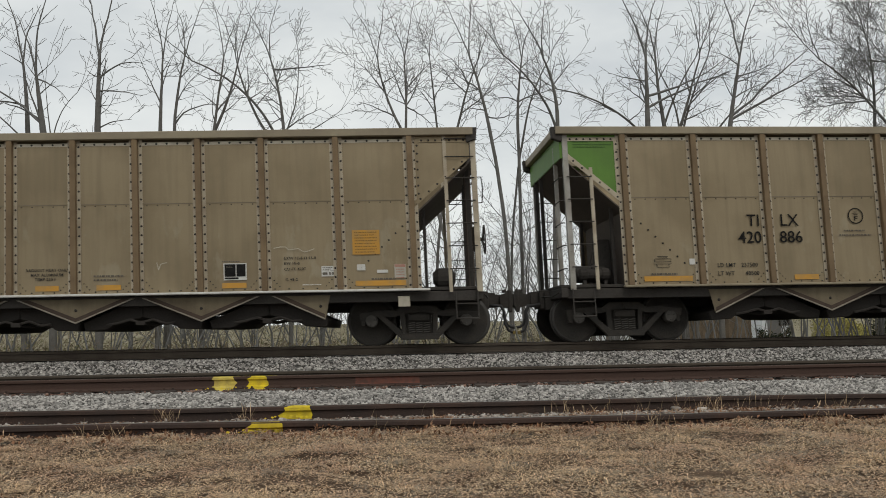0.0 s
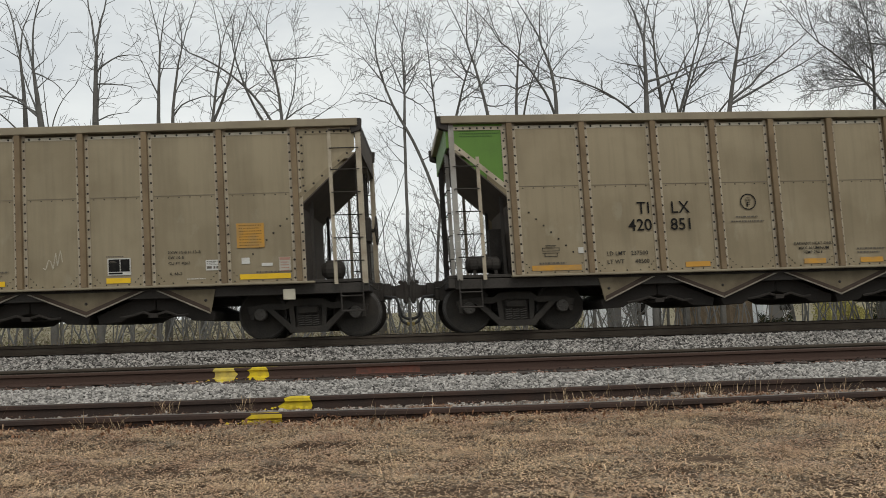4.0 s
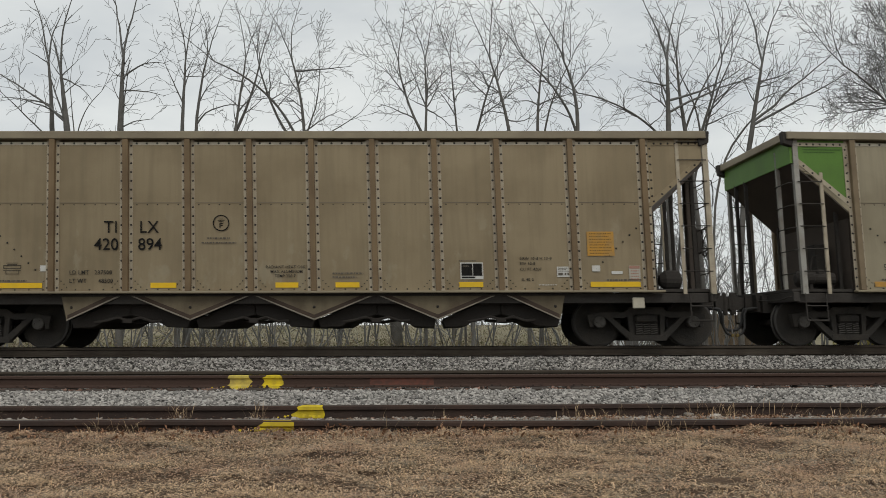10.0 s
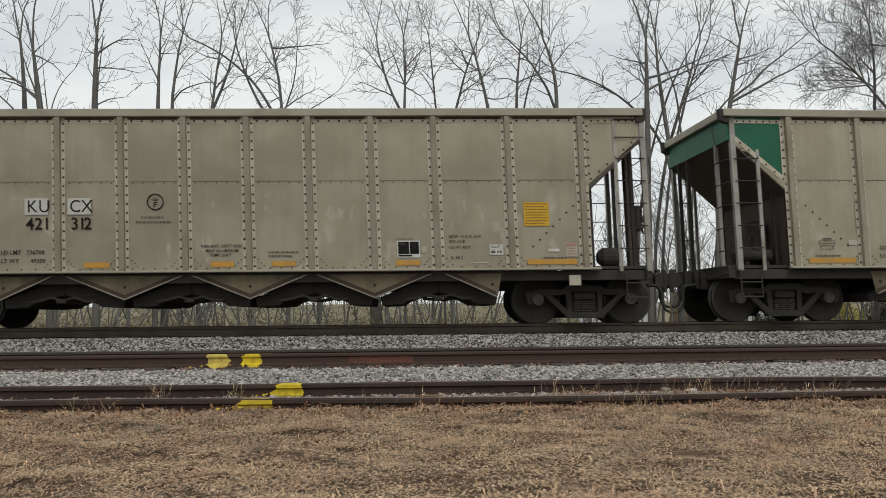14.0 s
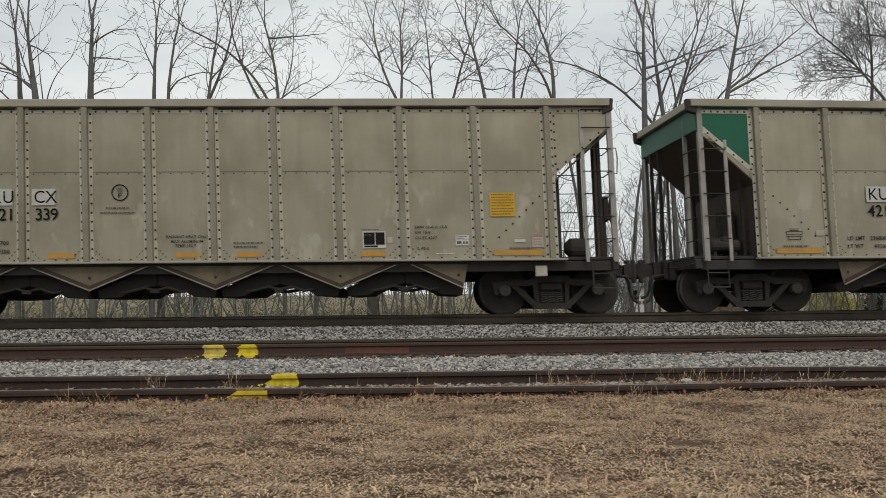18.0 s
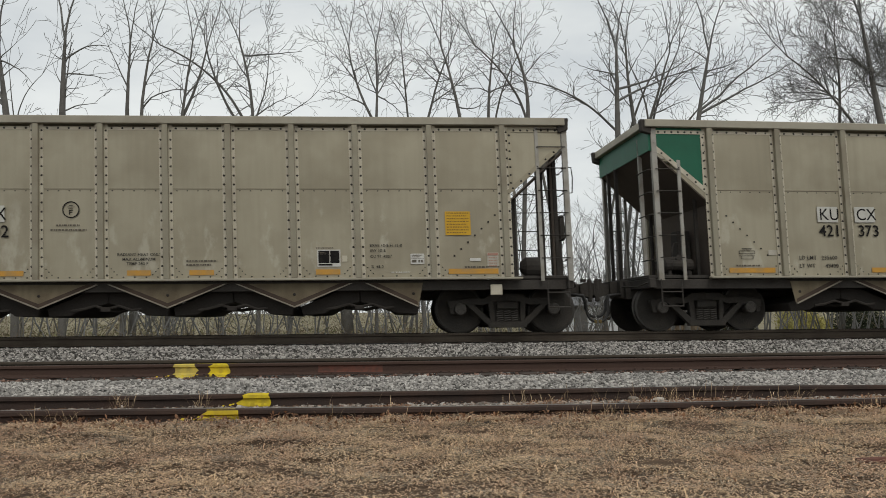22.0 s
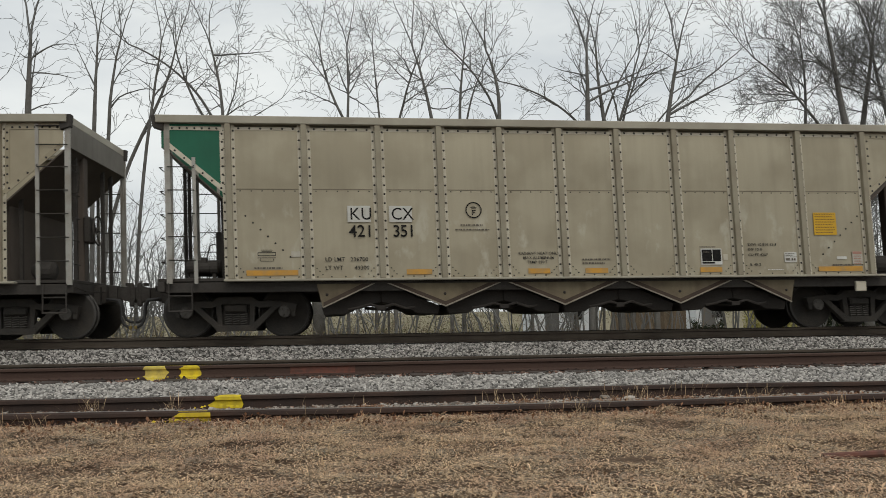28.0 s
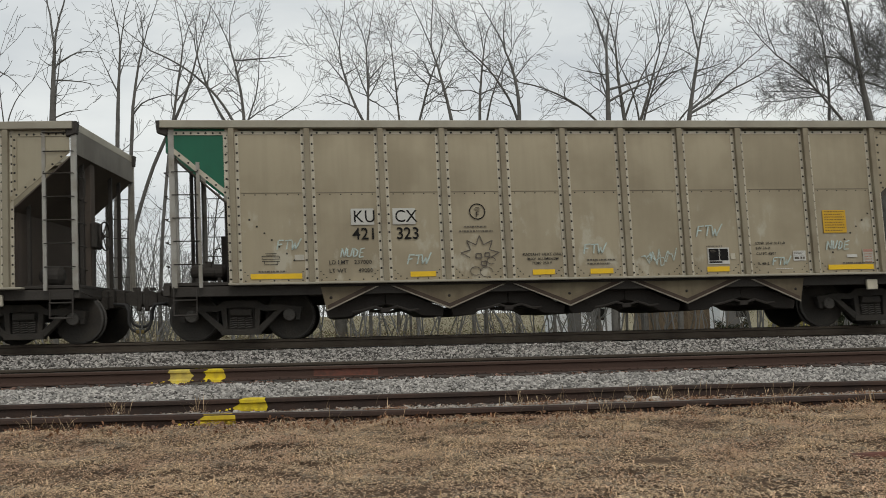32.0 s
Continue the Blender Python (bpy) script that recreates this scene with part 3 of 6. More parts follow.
def scatter_stones(name, places, sizes, mat, label):
    """Angular stones, each a small uneven solid."""
    rng = np.random.default_rng(5)
    n = len(places)
    v = np.repeat(CHIP_V[None], n, 0) * rng.uniform(0.55, 1.35, (n, len(CHIP_V), 1))
    v *= np.stack([rng.uniform(0.75, 1.35, n), rng.uniform(0.7, 1.1, n), rng.uniform(0.6, 1.05, n)], 1)[:, None, :]
    a, b = rng.uniform(0, 6.28, n), rng.normal(0, 0.7, n)
    ca, sa, cb, sb = np.cos(a), np.sin(a), np.cos(b), np.sin(b)
    x, y, z = v[..., 0], v[..., 1], v[..., 2]
    y, z = y * cb[:, None] - z * sb[:, None], y * sb[:, None] + z * cb[:, None]
    x, y = x * ca[:, None] - y * sa[:, None], x * sa[:, None] + y * ca[:, None]
    v = np.stack([x, y, z], -1) * np.asarray(sizes)[:, None, None] + np.asarray(places)[:, None, :]
    f = CHIP_F[None] + (np.arange(n) * len(CHIP_V))[:, None, None]
    return tagged(new(name, raw_mesh(name, v.reshape(-1, 3), f.reshape(-1, 3), mat)), label, "gravel", kind="stuff")


def stone_field(rows, seed):
    """Places and sizes over rows of (off from, off to, stones a square metre, half length, lift)."""
    rng = random.Random(seed)
    places, sizes = [], []
    for o0, o1, dense, half, lift in rows:
        for _ in range(int((o1 - o0) * 2 * half * dense)):
            o, s = rng.uniform(o0, o1), rng.uniform(-half, half)
            x, y, _ = on_track(s, o)
            r = rng.uniform(0.014, 0.031) * (1.3 if rng.random() < 0.1 else 1.0)
            places.append((x, y, ground_z(o) + lift + rng.uniform(-0.006, 0.012)))
            sizes.append(r)
    return places, sizes


scatter_stones("ballast", *stone_field(((0.9, 3.5, 470, 9.8, 0.004), (3.7, 5.0, 240, 8.5, 0.0), (5.42, 5.75, 300, 8.5, 0.004), (5.75, 8.9, 580, 7.2, 0.004)), 1), M_STONE, "sharp grey-green crushed stone ballast between the tracks")
scatter_stones("ballast", *stone_field(((8.3, 9.0, 160, 6, 0.008), (9.08, 10.42, 520, 5.8, 0.0), (-2.6, -0.8, 60, 11, 0.0)), 2), M_STONE_OLD, "dusty older stones mixed with dirt between old rails")

M_RUSTY = material("rust_stained_stone", (0.20, 0.125, 0.095), 0.9, 0.0, (0.10, 0.06, 0.045), 2.0, 0.7, 0.2, 60, rand=0.7, spec=0.2)
scatter_stones("ballast", *stone_field(((5.16, 5.46, 330, 8.5, 0.0), (3.62, 3.75, 120, 8.5, 0.0), (9.1, 9.2, 150, 5.8, 0.0), (10.5, 10.68, 160, 5.8, 0.0)), 6), M_RUSTY, "rust-stained stones and flakes along the rail foot")

# ---- dry grass ----


def scatter_blades(name, n, region, length, width, mat, label, seed, flat=0.75, clump=None):
    """Bent straw blades, two triangles each, mostly lying."""
    rng = np.random.default_rng(seed)
    if clump is None:
        s = rng.uniform(region[0], region[1], n)
        o = region[2] + (region[3] - region[2]) * rng.uniform(0, 1, n) ** 1.15
        keep = np.array([noise.noise(Vector((a * 1.3, b * 2.0, 1.0))) + 0.9 * noise.noise(Vector((a * 8.0, b * 9.0, 4.0))) > -0.22 or rng.random() < 0.4 for a, b in zip(s, o)])
        s, o = s[keep], o[keep]
    else:
        c = rng.integers(0, len(clump), n)
        cc = np.array(clump)[c]
        s, o = cc[:, 0] + rng.normal(0, 1, n) * cc[:, 2], cc[:, 1] + rng.normal(0, 1, n) * cc[:, 2] * 0.7
    n = len(s)
    root = np.array([(*on_track(a, b)[:2], ground_z(b)) for a, b in zip(s, o)])
    az = rng.uniform(0, 6.28, n)
    el = np.where(rng.random(n) < flat, rng.uniform(0.0, 0.28, n), rng.uniform(0.4, 1.3, n))
    ln = rng.uniform(0.5, 1.2, n) * length
    d = np.stack([np.cos(az) * np.cos(el), np.sin(az) * np.cos(el), np.sin(el)], 1)
    side = np.stack([-np.sin(az), np.cos(az), np.zeros(n)], 1) * (width * rng.uniform(0.6, 1.3, n))[:, None]
    root[:, 2] += rng.uniform(0.0, 0.03, n) + np.array([0.03 * noise.noise(Vector((a * 2.3, b * 2.3, 5.0))) + 0.035 * max(0.0, noise.noise(Vector((a * 4.5, b * 6.0, 9.0)))) for a, b in zip(s, o)])
    mid = root + d * (ln * 0.55)[:, None] + np.array([0, 0, 1]) * (ln * 0.08)[:, None]
    tip = root + d * ln[:, None] - np.array([0, 0, 1]) * (ln * 0.10)[:, None]
    v = np.stack([root, mid + side, mid - side, tip], 1)
    f = np.array([(0, 1, 2), (2, 1, 3)])[None] + (np.arange(n) * 4)[:, None, None]
    return tagged(new(name, raw_mesh(name, v.reshape(-1, 3), f.reshape(-1, 3), mat)), label, "dry grass", kind="stuff")


scatter_blades("dry_grass", 225000, (-6.0, 6.0, 10.62, 14.0), 0.050, 0.0036, M_STRAW, "matted straw-coloured dry grass beside the old rail", 3, 0.985)
scatter_blades("dry_grass", 36000, (-9.0, 9.0, 13.4, 21.0), 0.075, 0.0060, M_STRAW, "matted straw-coloured dry grass round the camera", 8, 0.8)
scatter_blades("grey_thatch", 80000, (-6.0, 6.0, 10.62, 14.0), 0.048, 0.0035, M_THATCH, "grey and olive dead thatch in the grass", 9, 0.99)
scatter_blades("leaf_litter", 8500, (-6.5, 6.5, 10.5, 11.0), 0.05, 0.011, M_LEAF, "fallen brown leaves caught along the old rail", 10, 0.8)
scatter_blades("leaf_litter", 9000, (-6.5, 6.5, 9.2, 13.0), 0.032, 0.007, M_LEAF, "scattered fallen brown leaves in the dry grass", 4, 0.95)
DRIFTS = [(0.9, 9.85, 0.16), (1.7, 9.95, 0.22), (2.3, 9.8, 0.12), (3.0, 10.0, 0.25), (3.9, 9.9, 0.2), (4.7, 9.95, 0.25), (-4.3, 9.95, 0.2), (-3.2, 9.9, 0.12), (-0.4, 9.95, 0.1)]
scatter_blades("leaf_litter", 2600, None, 0.045, 0.009, M_LEAF, "brown leaves drifted between the old rails", 21, 0.85, DRIFTS)
scatter_blades("dry_grass", 800, None, 0.06, 0.0030, M_STRAW, "broken straw drifted between the old rails", 22, 0.9, DRIFTS)
CLUMP_RNG = random.Random(77)
CLUMPS = [(CLUMP_RNG.uniform(-5.6, 5.6), 10.68 + 2.2 * CLUMP_RNG.random() ** 1.5, CLUMP_RNG.uniform(0.04, 0.13)) for _ in range(230)]
scatter_blades("dry_grass", 26000, None, 0.065, 0.0024, M_STRAW, "loose clumps of pale straw in the dry grass", 12, 0.95, CLUMPS[:150])
scatter_blades("grey_thatch", 12000, None, 0.060, 0.0026, M_THATCH, "grey clumps of dead thatch in the grass", 13, 0.96, CLUMPS[150:])
TUFTS = [(-4.15, 9.9, 0.09), (-2.75, 10.72, 0.10), (-2.55, 9.85, 0.05), (-1.9, 9.9, 0.04), (-3.9, 10.8, 0.13), (3.25, 10.75, 0.09), (3.2, 9.6, 0.05), (2.0, 9.7, 0.04), (1.2, 10.75, 0.09), (2.5, 10.8, 0.08), (3.9, 10.75, 0.1), (0.7, 9.95, 0.04),
         (0.9, 10.0, 0.2), (2.4, 9.9, 0.3), (1.7, 10.1, 0.2), (-0.6, 10.75, 0.3), (1.0, 10.8, 0.3)]
scatter_blades("grass_tuft", 700, None, 0.19, 0.0020, M_TUFT, "thin upright tufts of dry straw grass along the old rails", 6, 0.35, TUFTS)

# ---- bare trees ----


def twig_tube(verts, faces, pts, radii, n):
    base = len(verts)
    last = None
    for i, p in enumerate(pts):
        d = (pts[min(i + 1, len(pts) - 1)] - pts[max(i - 1, 0)]).normalized()
        a = d.orthogonal().normalized() if last is None else (last - d * last.dot(d)).normalized()
        last = a
        b = d.cross(a)
        for k in range(n):
            t = 2 * math.pi * k / n
            verts.append(p + radii[i] * (math.cos(t) * a + math.sin(t) * b))
    for i in range(len(pts) - 1):
        for k in range(n):
            faces.append((base + i * n + k, base + i * n + (k + 1) % n, base + (i + 1) * n + (k + 1) % n, base + (i + 1) * n + k))


def grow(rng, start, way, length, radius, level, out, up=0.12, low=0.26):
    """One limb and its side branches. out: a list of (verts, faces) by level."""
    steps_n = (13, 7, 4, 3, 3)[level]
    first = way.normalized()
    pts, radii = [start.copy()], [radius]
    p, d = start.copy(), way.normalized()
    for i in range(steps_n):
        wob = (0.13, 0.17, 0.22, 0.24, 0.24)[level]
        d = d.lerp(first, 0.35) if level == 0 else d
        d = (d + Vector((rng.gauss(0, wob), rng.gauss(0, wob), rng.gauss(0, wob * 0.6) + up * (0.15 if level == 0 else 1.0)))).normalized()
        p = p + d * (length / steps_n)
        pts.append(p.copy())
        radii.append(radius * (1 - 0.80 * (i + 1) / steps_n) + 0.0035)
    verts, faces = out[min(level, 2)]
    twig_tube(verts, faces, pts, radii, (8, 5, 3, 3, 3)[level])
    if level >= 4 or length < 0.22:
        return
    count = (12 if low > 0.2 else 17, 6, 4, 1)[level]
    for _ in range(count):
        u = rng.uniform(low if level == 0 else 0.18, 0.98)
        i = min(int(u * steps_n), steps_n - 1)
        q = pts[i].lerp(pts[i + 1], u * steps_n - i)
        axis = (pts[i + 1] - pts[i]).normalized()
        turn = rng.uniform(0, 6.283)
        a = axis.orthogonal().normalized()
        out_way = math.cos(turn) * a + math.sin(turn) * axis.cross(a)
        spread = rng.uniform(0.5, 1.05)
        way2 = axis * math.cos(spread) + out_way * math.sin(spread)
        if level == 0:
            way2.y *= 0.7
        grow(rng, q, way2, length * (rng.uniform(0.16, 0.34) if level == 0 else rng.uniform(0.26, 0.48)) * (1.25 - 0.55 * u), radii[i] * rng.uniform(0.32, 0.52), level + 1, out, up)


def bare_tree(x, y, lean, radius, height, seed, fork=None, label="tall bare grey-barked tree without leaves"):
    """fork: height of a fork and the leans of its stems."""
    rng = random.Random(seed)
    out = [([], []), ([], []), ([], [])]
    base = Vector((x, y, ground_z(off_of(x, y)) - 0.15))
    way = Vector((math.sin(radians(lean)), rng.uniform(-0.04, 0.06), math.cos(radians(lean))))
    if fork and len(fork) == 2:
        h, leans = fork
        top = base + way * h
        mid = base + way * h * 0.5 + Vector((rng.uniform(-0.08, 0.08), 0, 0))
        twig_tube(*out[0], [base, base + way * 0.25, mid, top], [radius * 1.35, radius * 1.1, radius, radius * 0.9], 10)
        for l in leans:
            w = Vector((math.sin(radians(l)), rng.uniform(-0.12, 0.12), math.cos(radians(l))))
            grow(rng, top - way * 0.1, w, height - h, radius * (0.62 if len(leans) < 3 else 0.52), 0, out, 0.10)
    else:
        twig_tube(*out[0], [base, base + way * 0.35], [radius * 1.4, radius * 1.05], 10)
        grow(rng, base + way * 0.3, way, height, radius, 0, out, 0.06, 0.26 if fork is None else 0.12)
    tree = tagged(new("tree"), label, "tree", "bare trees behind the railway")
    crown = (out[1][0] + out[2][0], out[1][1] + [tuple(i + len(out[1][0]) for i in f) for f in out[2][1]])
    for name, (verts, faces), mat in zip(("trunk", "crown"), (out[0], crown), (M_BARK, M_TWIG)):
        if verts:
            me = bpy.data.meshes.new(name)
            me.from_pydata([v[:] for v in verts], [], faces)
            me.materials.append(mat)
            for p in me.polygons:
                p.use_smooth = True
            new(name, me).parent = tree
    return tree


def arm(rng, start, a0, a1, length, radius, level, out, twigs, depth=0.0, bare=0.12):
    """One limb that bends from lean a0 to lean a1 (degrees off upright, + towards x), with its forking twigs."""
    n = (11, 8, 6, 4)[level] if length > 0.5 else 3
    p = start.copy()
    pts, radii, leans = [p.copy()], [radius], [a0]
    end = (0.45, 0.22, 0.30, 0.45)[level]
    jog = (1.2, 4.0, 10.0, 15.0)[level]
    for i in range(n):
        u = (i + 1) / n
        a = radians(a0 + (a1 - a0) * (i + 0.5) / n + rng.gauss(0, jog))
        p = p + Vector((math.sin(a) * math.cos(depth), math.sin(depth), math.cos(a) * math.cos(depth))) * (length / n)
        pts.append(p.copy())
        radii.append(max(radius * (1 - (1 - end) * u), 0.0075))
        leans.append(math.degrees(a))
    verts, faces = out[min(level, 2)]
    twig_tube(verts, faces, pts, radii, (9, 6, 4, 3)[level])
    if level == 3:
        return pts
    count = rng.randint(0, 1) + int(twigs * min(length, 3.5) * (1.3, 2.5, 2.7)[level])
    side = rng.choice((-1, 1))
    for k in range(count):
        u = bare + (0.97 - bare) * (k + rng.random()) / count
        i = min(int(u * n), n - 1)
        q = pts[i].lerp(pts[i + 1], u * n - i)
        side = -side if rng.random() < 0.8 else side
        b0 = leans[i + 1] + side * rng.uniform(22, 58)
        b1 = b0 + (leans[i + 1] * 0.8 - b0) * rng.uniform(-0.15, 0.55) + rng.gauss(0, 9)
        reach = (rng.uniform(0.6, 1.7), rng.uniform(0.4, 1.25), rng.uniform(0.2, 0.6))[level] * (1.15 - 0.5 * u)
        arm(rng, q, b0, b1, reach, min(radii[i] * 0.55, (0.023, 0.014, 0.0095)[level]), level + 1, out, twigs, depth * 0.5 + rng.uniform(-0.6, 0.6))
    return pts


SEEDS = random.Random(404)


def limbed_tree(x, y, z, a0, a1, length, radius, twigs, limbs, label="tall bare grey-barked tree without leaves"):
    """A bare tree whose trunk passes (x, z) at lean a0 and bends to a1 over a length; limbs: rows of height, first lean, last lean, length."""
    rng = random.Random(SEEDS.randint(0, 9999))
    radius *= 1.2
    out = [([], []), ([], []), ([], [])]
    foot = ground_z(off_of(x, y)) - 0.15
    pts, q = [Vector((x, y, z))], Vector((x, y, z))
    while q.z > foot:
        a = radians(a0 * max(0.0, (q.z - foot) / (z - foot)) ** (1.5 if abs(a0) < 30 else 5.0) + rng.gauss(0, 0.8))
        q = q - Vector((math.sin(a), rng.gauss(0, 0.03), math.cos(a))) * 0.6
        pts.append(q.copy())
    pts.reverse()
    rise = len(pts)
    radii = [radius * (1.0 + 0.25 * (1 - i / rise) + (0.4 if i == 0 else 0.0)) for i in range(rise)]
    twig_tube(*out[0], pts, radii, 10)
    if radius > 0.03:
        for k in range(int(3 * twigs) + 1):
            u = rng.uniform(0.3, 0.97)
            i = min(int(u * (rise - 1)), rise - 2)
            b0 = rng.choice((-1, 1)) * rng.uniform(35, 75)
            arm(rng, pts[i].lerp(pts[i + 1], u * (rise - 1) - i), b0, b0 * 0.5, rng.uniform(0.7, 2.0), 0.02, 1, out, twigs * 0.8, rng.uniform(-0.5, 0.5))
    stem = arm(rng, Vector((x, y, z)), a0, a1, length, radius, 0, out, twigs * 0.5)
    tip = stem[-1]
    for turn in (-16, 13):
        arm(rng, tip, a1 * 0.6 + turn * 0.5, a1 * 0.3 + turn * 1.6, rng.uniform(2.2, 3.4), radius * 0.42, 1, out, twigs * 0.8, rng.uniform(-0.2, 0.2))
    for h, b0, b1, reach in limbs:
        k = min(range(len(stem)), key=lambda j: abs(stem[j].z - h))
        nxt = stem[min(k + 1, len(stem) - 1)] if h > stem[k].z else stem[max(k - 1, 0)]
        gap = nxt.z - stem[k].z
        at = stem[k].lerp(nxt, min(1.0, max(0.0, (h - stem[k].z) / gap))) if abs(gap) > 1e-4 else stem[k]
        if h < z:
            at = min(pts, key=lambda p: abs(p.z - h))
        thick = min(radius * 0.62, 0.015 + 0.0105 * reach)
        run = arm(rng, at, b0, b1, reach, thick, 1, out, twigs, rng.uniform(-0.25, 0.25))
        if run[-1].z > 10.2 and abs(b1) < 60:
            arm(rng, run[-1], b1, b1 * 0.6, rng.uniform(0.8, 1.8), thick * 0.25, 1, out, twigs, 0.1)
    tree = tagged(new("tree"), label, "tree", "bare trees behind the railway")
    tree.location = pts[0]
    crown = (out[1][0] + out[2][0], out[1][1] + [tuple(i + len(out[1][0]) for i in f) for f in out[2][1]])
    for name, (verts, faces), mat in zip(("trunk", "crown"), (out[0], crown), (M_BARK, M_TWIG)):
        if verts:
            me = bpy.data.meshes.new(name)
            me.from_pydata([(v - pts[0])[:] for v in verts], [], faces)
            me.materials.append(mat)
            for p in me.polygons:
                p.use_smooth = True
            new(name, me).parent = tree
    return tree


bare_tree(-20.5, 33, 3, 0.135, 15, 60, (5.5, (-9, 12)))
bare_tree(23.5, 31, 0, 0.135, 14, 58)
limbed_tree(-14.75, 31, 7.90, -3, -8, 2.6, 0.074, 0.6, ((8.75, -64, -95, 1.9),))
limbed_tree(-13.97, 30.5, 7.77, -8, -8, 2.0, 0.094, 0.8, ((9.72, -43, -27, 0.8), (9.72, 44, 44, 0.9), (7.98, -48, -62, 3.5), (7.88, -17, -16, 2.6), (8.09, -54, -83, 2.1), (9.66, 107, 143, 1.6)))
limbed_tree(-13.99, 31.5, 7.97, 11, 47, 1.7, 0.019, 0.3, ())
limbed_tree(-14.16, 31.5, 7.98, -7, -7, 1.7, 0.019, 0.2, ())
limbed_tree(-15.21, 31, 7.87, -46, -47, 2.1, 0.023, 1.0, ((8.55, -10, 8, 2.0),))
limbed_tree(-11.82, 30, 7.63, -2, 2, 2.6, 0.092, 0.8, ((7.71, 5, 4, 2.5), (9.17, 16, 21, 1.1), (9.47, 46, 114, 2.0), (9.02, 89, 105, 1.6), (8.47, 80, 104, 0.6), (9.52, -63, -45, 0.6), (7.67, 66, 93, 1.3)))
limbed_tree(-10.56, 33, 8.35, 0, 2, 2.8, 0.062, 0.8, ((9.36, -23, -25, 2.0), (10.04, 14, 27, 1.2), (10.49, -32, -18, 0.7), (10.47, 88, 91, 0.8)))
limbed_tree(-10.16, 33.5, 8.47, 2, 12, 2.9, 0.055, 0.9, ((10.53, 35, 43, 0.9), (8.65, 41, 110, 2.4), (9.15, 9, 54, 1.9)))
limbed_tree(-8.73, 34, 8.53, 7, 7, 3.0, 0.049, 1.0, ((9.27, 39, 18, 2.4), (10.08, 16, 18, 1.4), (9.5, -49, -51, 1.1), (10.55, -79, -58, 1.3)))
limbed_tree(-6.90, 35, 8.75, -31, -12, 3.3, 0.048, 0.8, ((10.12, 6, -9, 1.7),))
limbed_tree(-6.57, 35, 8.75, -27, -68, 4.6, 0.048, 1.3, ((9.76, 26, 56, 1.2), (10.09, 61, 33, 1.0)))
limbed_tree(-5.81, 33.5, 7.85, -3, -16, 3.5, 0.057, 1.5, ((8.06, 29, -7, 3.4), (10.2, 15, 30, 1.2), (9.9, -36, -27, 1.6), (10.83, 85, 82, 2.3), (8.88, -122, -135, 1.0), (8.31, 49, 64, 1.8), (9.34, -48, -71, 1.1)))
limbed_tree(-4.79, 34, 8.49, 61, 52, 1.4, 0.019, 1.2, ())
limbed_tree(-1.20, 33, 8.25, -28, -8, 2.9, 0.045, 1.5, ((9.5, -26, -58, 1.8), (9.61, -14, -33, 1.6), (8.7, -62, -71, 1.6), (10.06, 62, 45, 1.0)))
limbed_tree(-1.00, 33, 8.25, 0, -1, 2.8, 0.045, 1.5, ((9.15, 30, 3, 2.0), (9.19, -21, -20, 2.0), (9.37, 6, -8, 1.7), (9.1, 116, 141, 1.4), (9.82, 45, 41, 1.5)))
limbed_tree(0.24, 35, 8.73, -5, -6, 3.0, 0.036, 1.4, ((9.32, -19, -44, 2.1), (9.92, 25, 45, 1.3)))
limbed_tree(1.05, 34, 8.48, 14, 22, 3.0, 0.042, 1.6, ((9.9, -52, -40, 1.7), (10.21, -21, -54, 1.4), (9.05, 47, 56, 2.5)))
limbed_tree(2.26, 33, 8.22, -10, -17, 2.9, 0.056, 1.6, ((9.39, 38, 27, 1.3), (8.67, 113, 34, 1.4), (10.13, 24, 21, 1.0), (8.89, -69, -108, 1.0), (9.68, -48, -69, 1.4)))
limbed_tree(3.43, 33.5, 8.33, -0, 10, 2.8, 0.051, 1.5, ((9.35, 61, 74, 1.7), (10.49, -35, -54, 1.0), (10.38, 110, 136, 1.2), (9.35, -62, -116, 1.2), (10.72, 39, 66, 0.8)))
limbed_tree(3.83, 34.5, 8.57, 11, 30, 3.0, 0.035, 1.3, ((9.85, 45, 59, 0.8),))
limbed_tree(4.87, 33, 8.19, -17, -51, 3.6, 0.045, 1.3, ((9.54, 8, -13, 1.4),))
limbed_tree(4.86, 32.5, 8.07, 4, -23, 2.8, 0.067, 1.1, ((9.79, -9, 10, 1.0), (9.72, 36, 45, 1.3), (8.95, 115, -179, 0.7)))
limbed_tree(8.02, 33, 8.11, -44, -80, 3.5, 0.039, 1.4, ((8.72, -62, -67, 1.7), (9.06, -10, 42, 1.1), (8.39, 59, 34, 1.1)))
limbed_tree(8.23, 32, 7.91, 1, -0, 2.7, 0.087, 1.2, ((8.74, -16, 4, 1.9), (9.26, -32, -16, 1.5), (9.1, 74, 56, 3.5), (8.63, 60, 76, 3.5), (8.78, -52, -56, 1.4), (9.69, -79, -70, 1.5)))
limbed_tree(9.00, 32.5, 8.03, -8, -2, 2.8, 0.067, 1.1, ((8.47, -41, -29, 1.0), (9.75, 25, 33, 1.2), (10.01, -41, -13, 0.9)))
limbed_tree(9.71, 33, 8.14, -5, -29, 2.2, 0.034, 0.8, ())
limbed_tree(9.92, 33.5, 8.26, 18, 17, 2.9, 0.051, 1.1, ((8.94, 35, 70, 2.5), (8.49, 67, 70, 1.8), (9.62, -18, 11, 1.5)))
limbed_tree(9.32, 33.2, 8.60, 20, 35, 2.7, 0.036, 1.0, ())
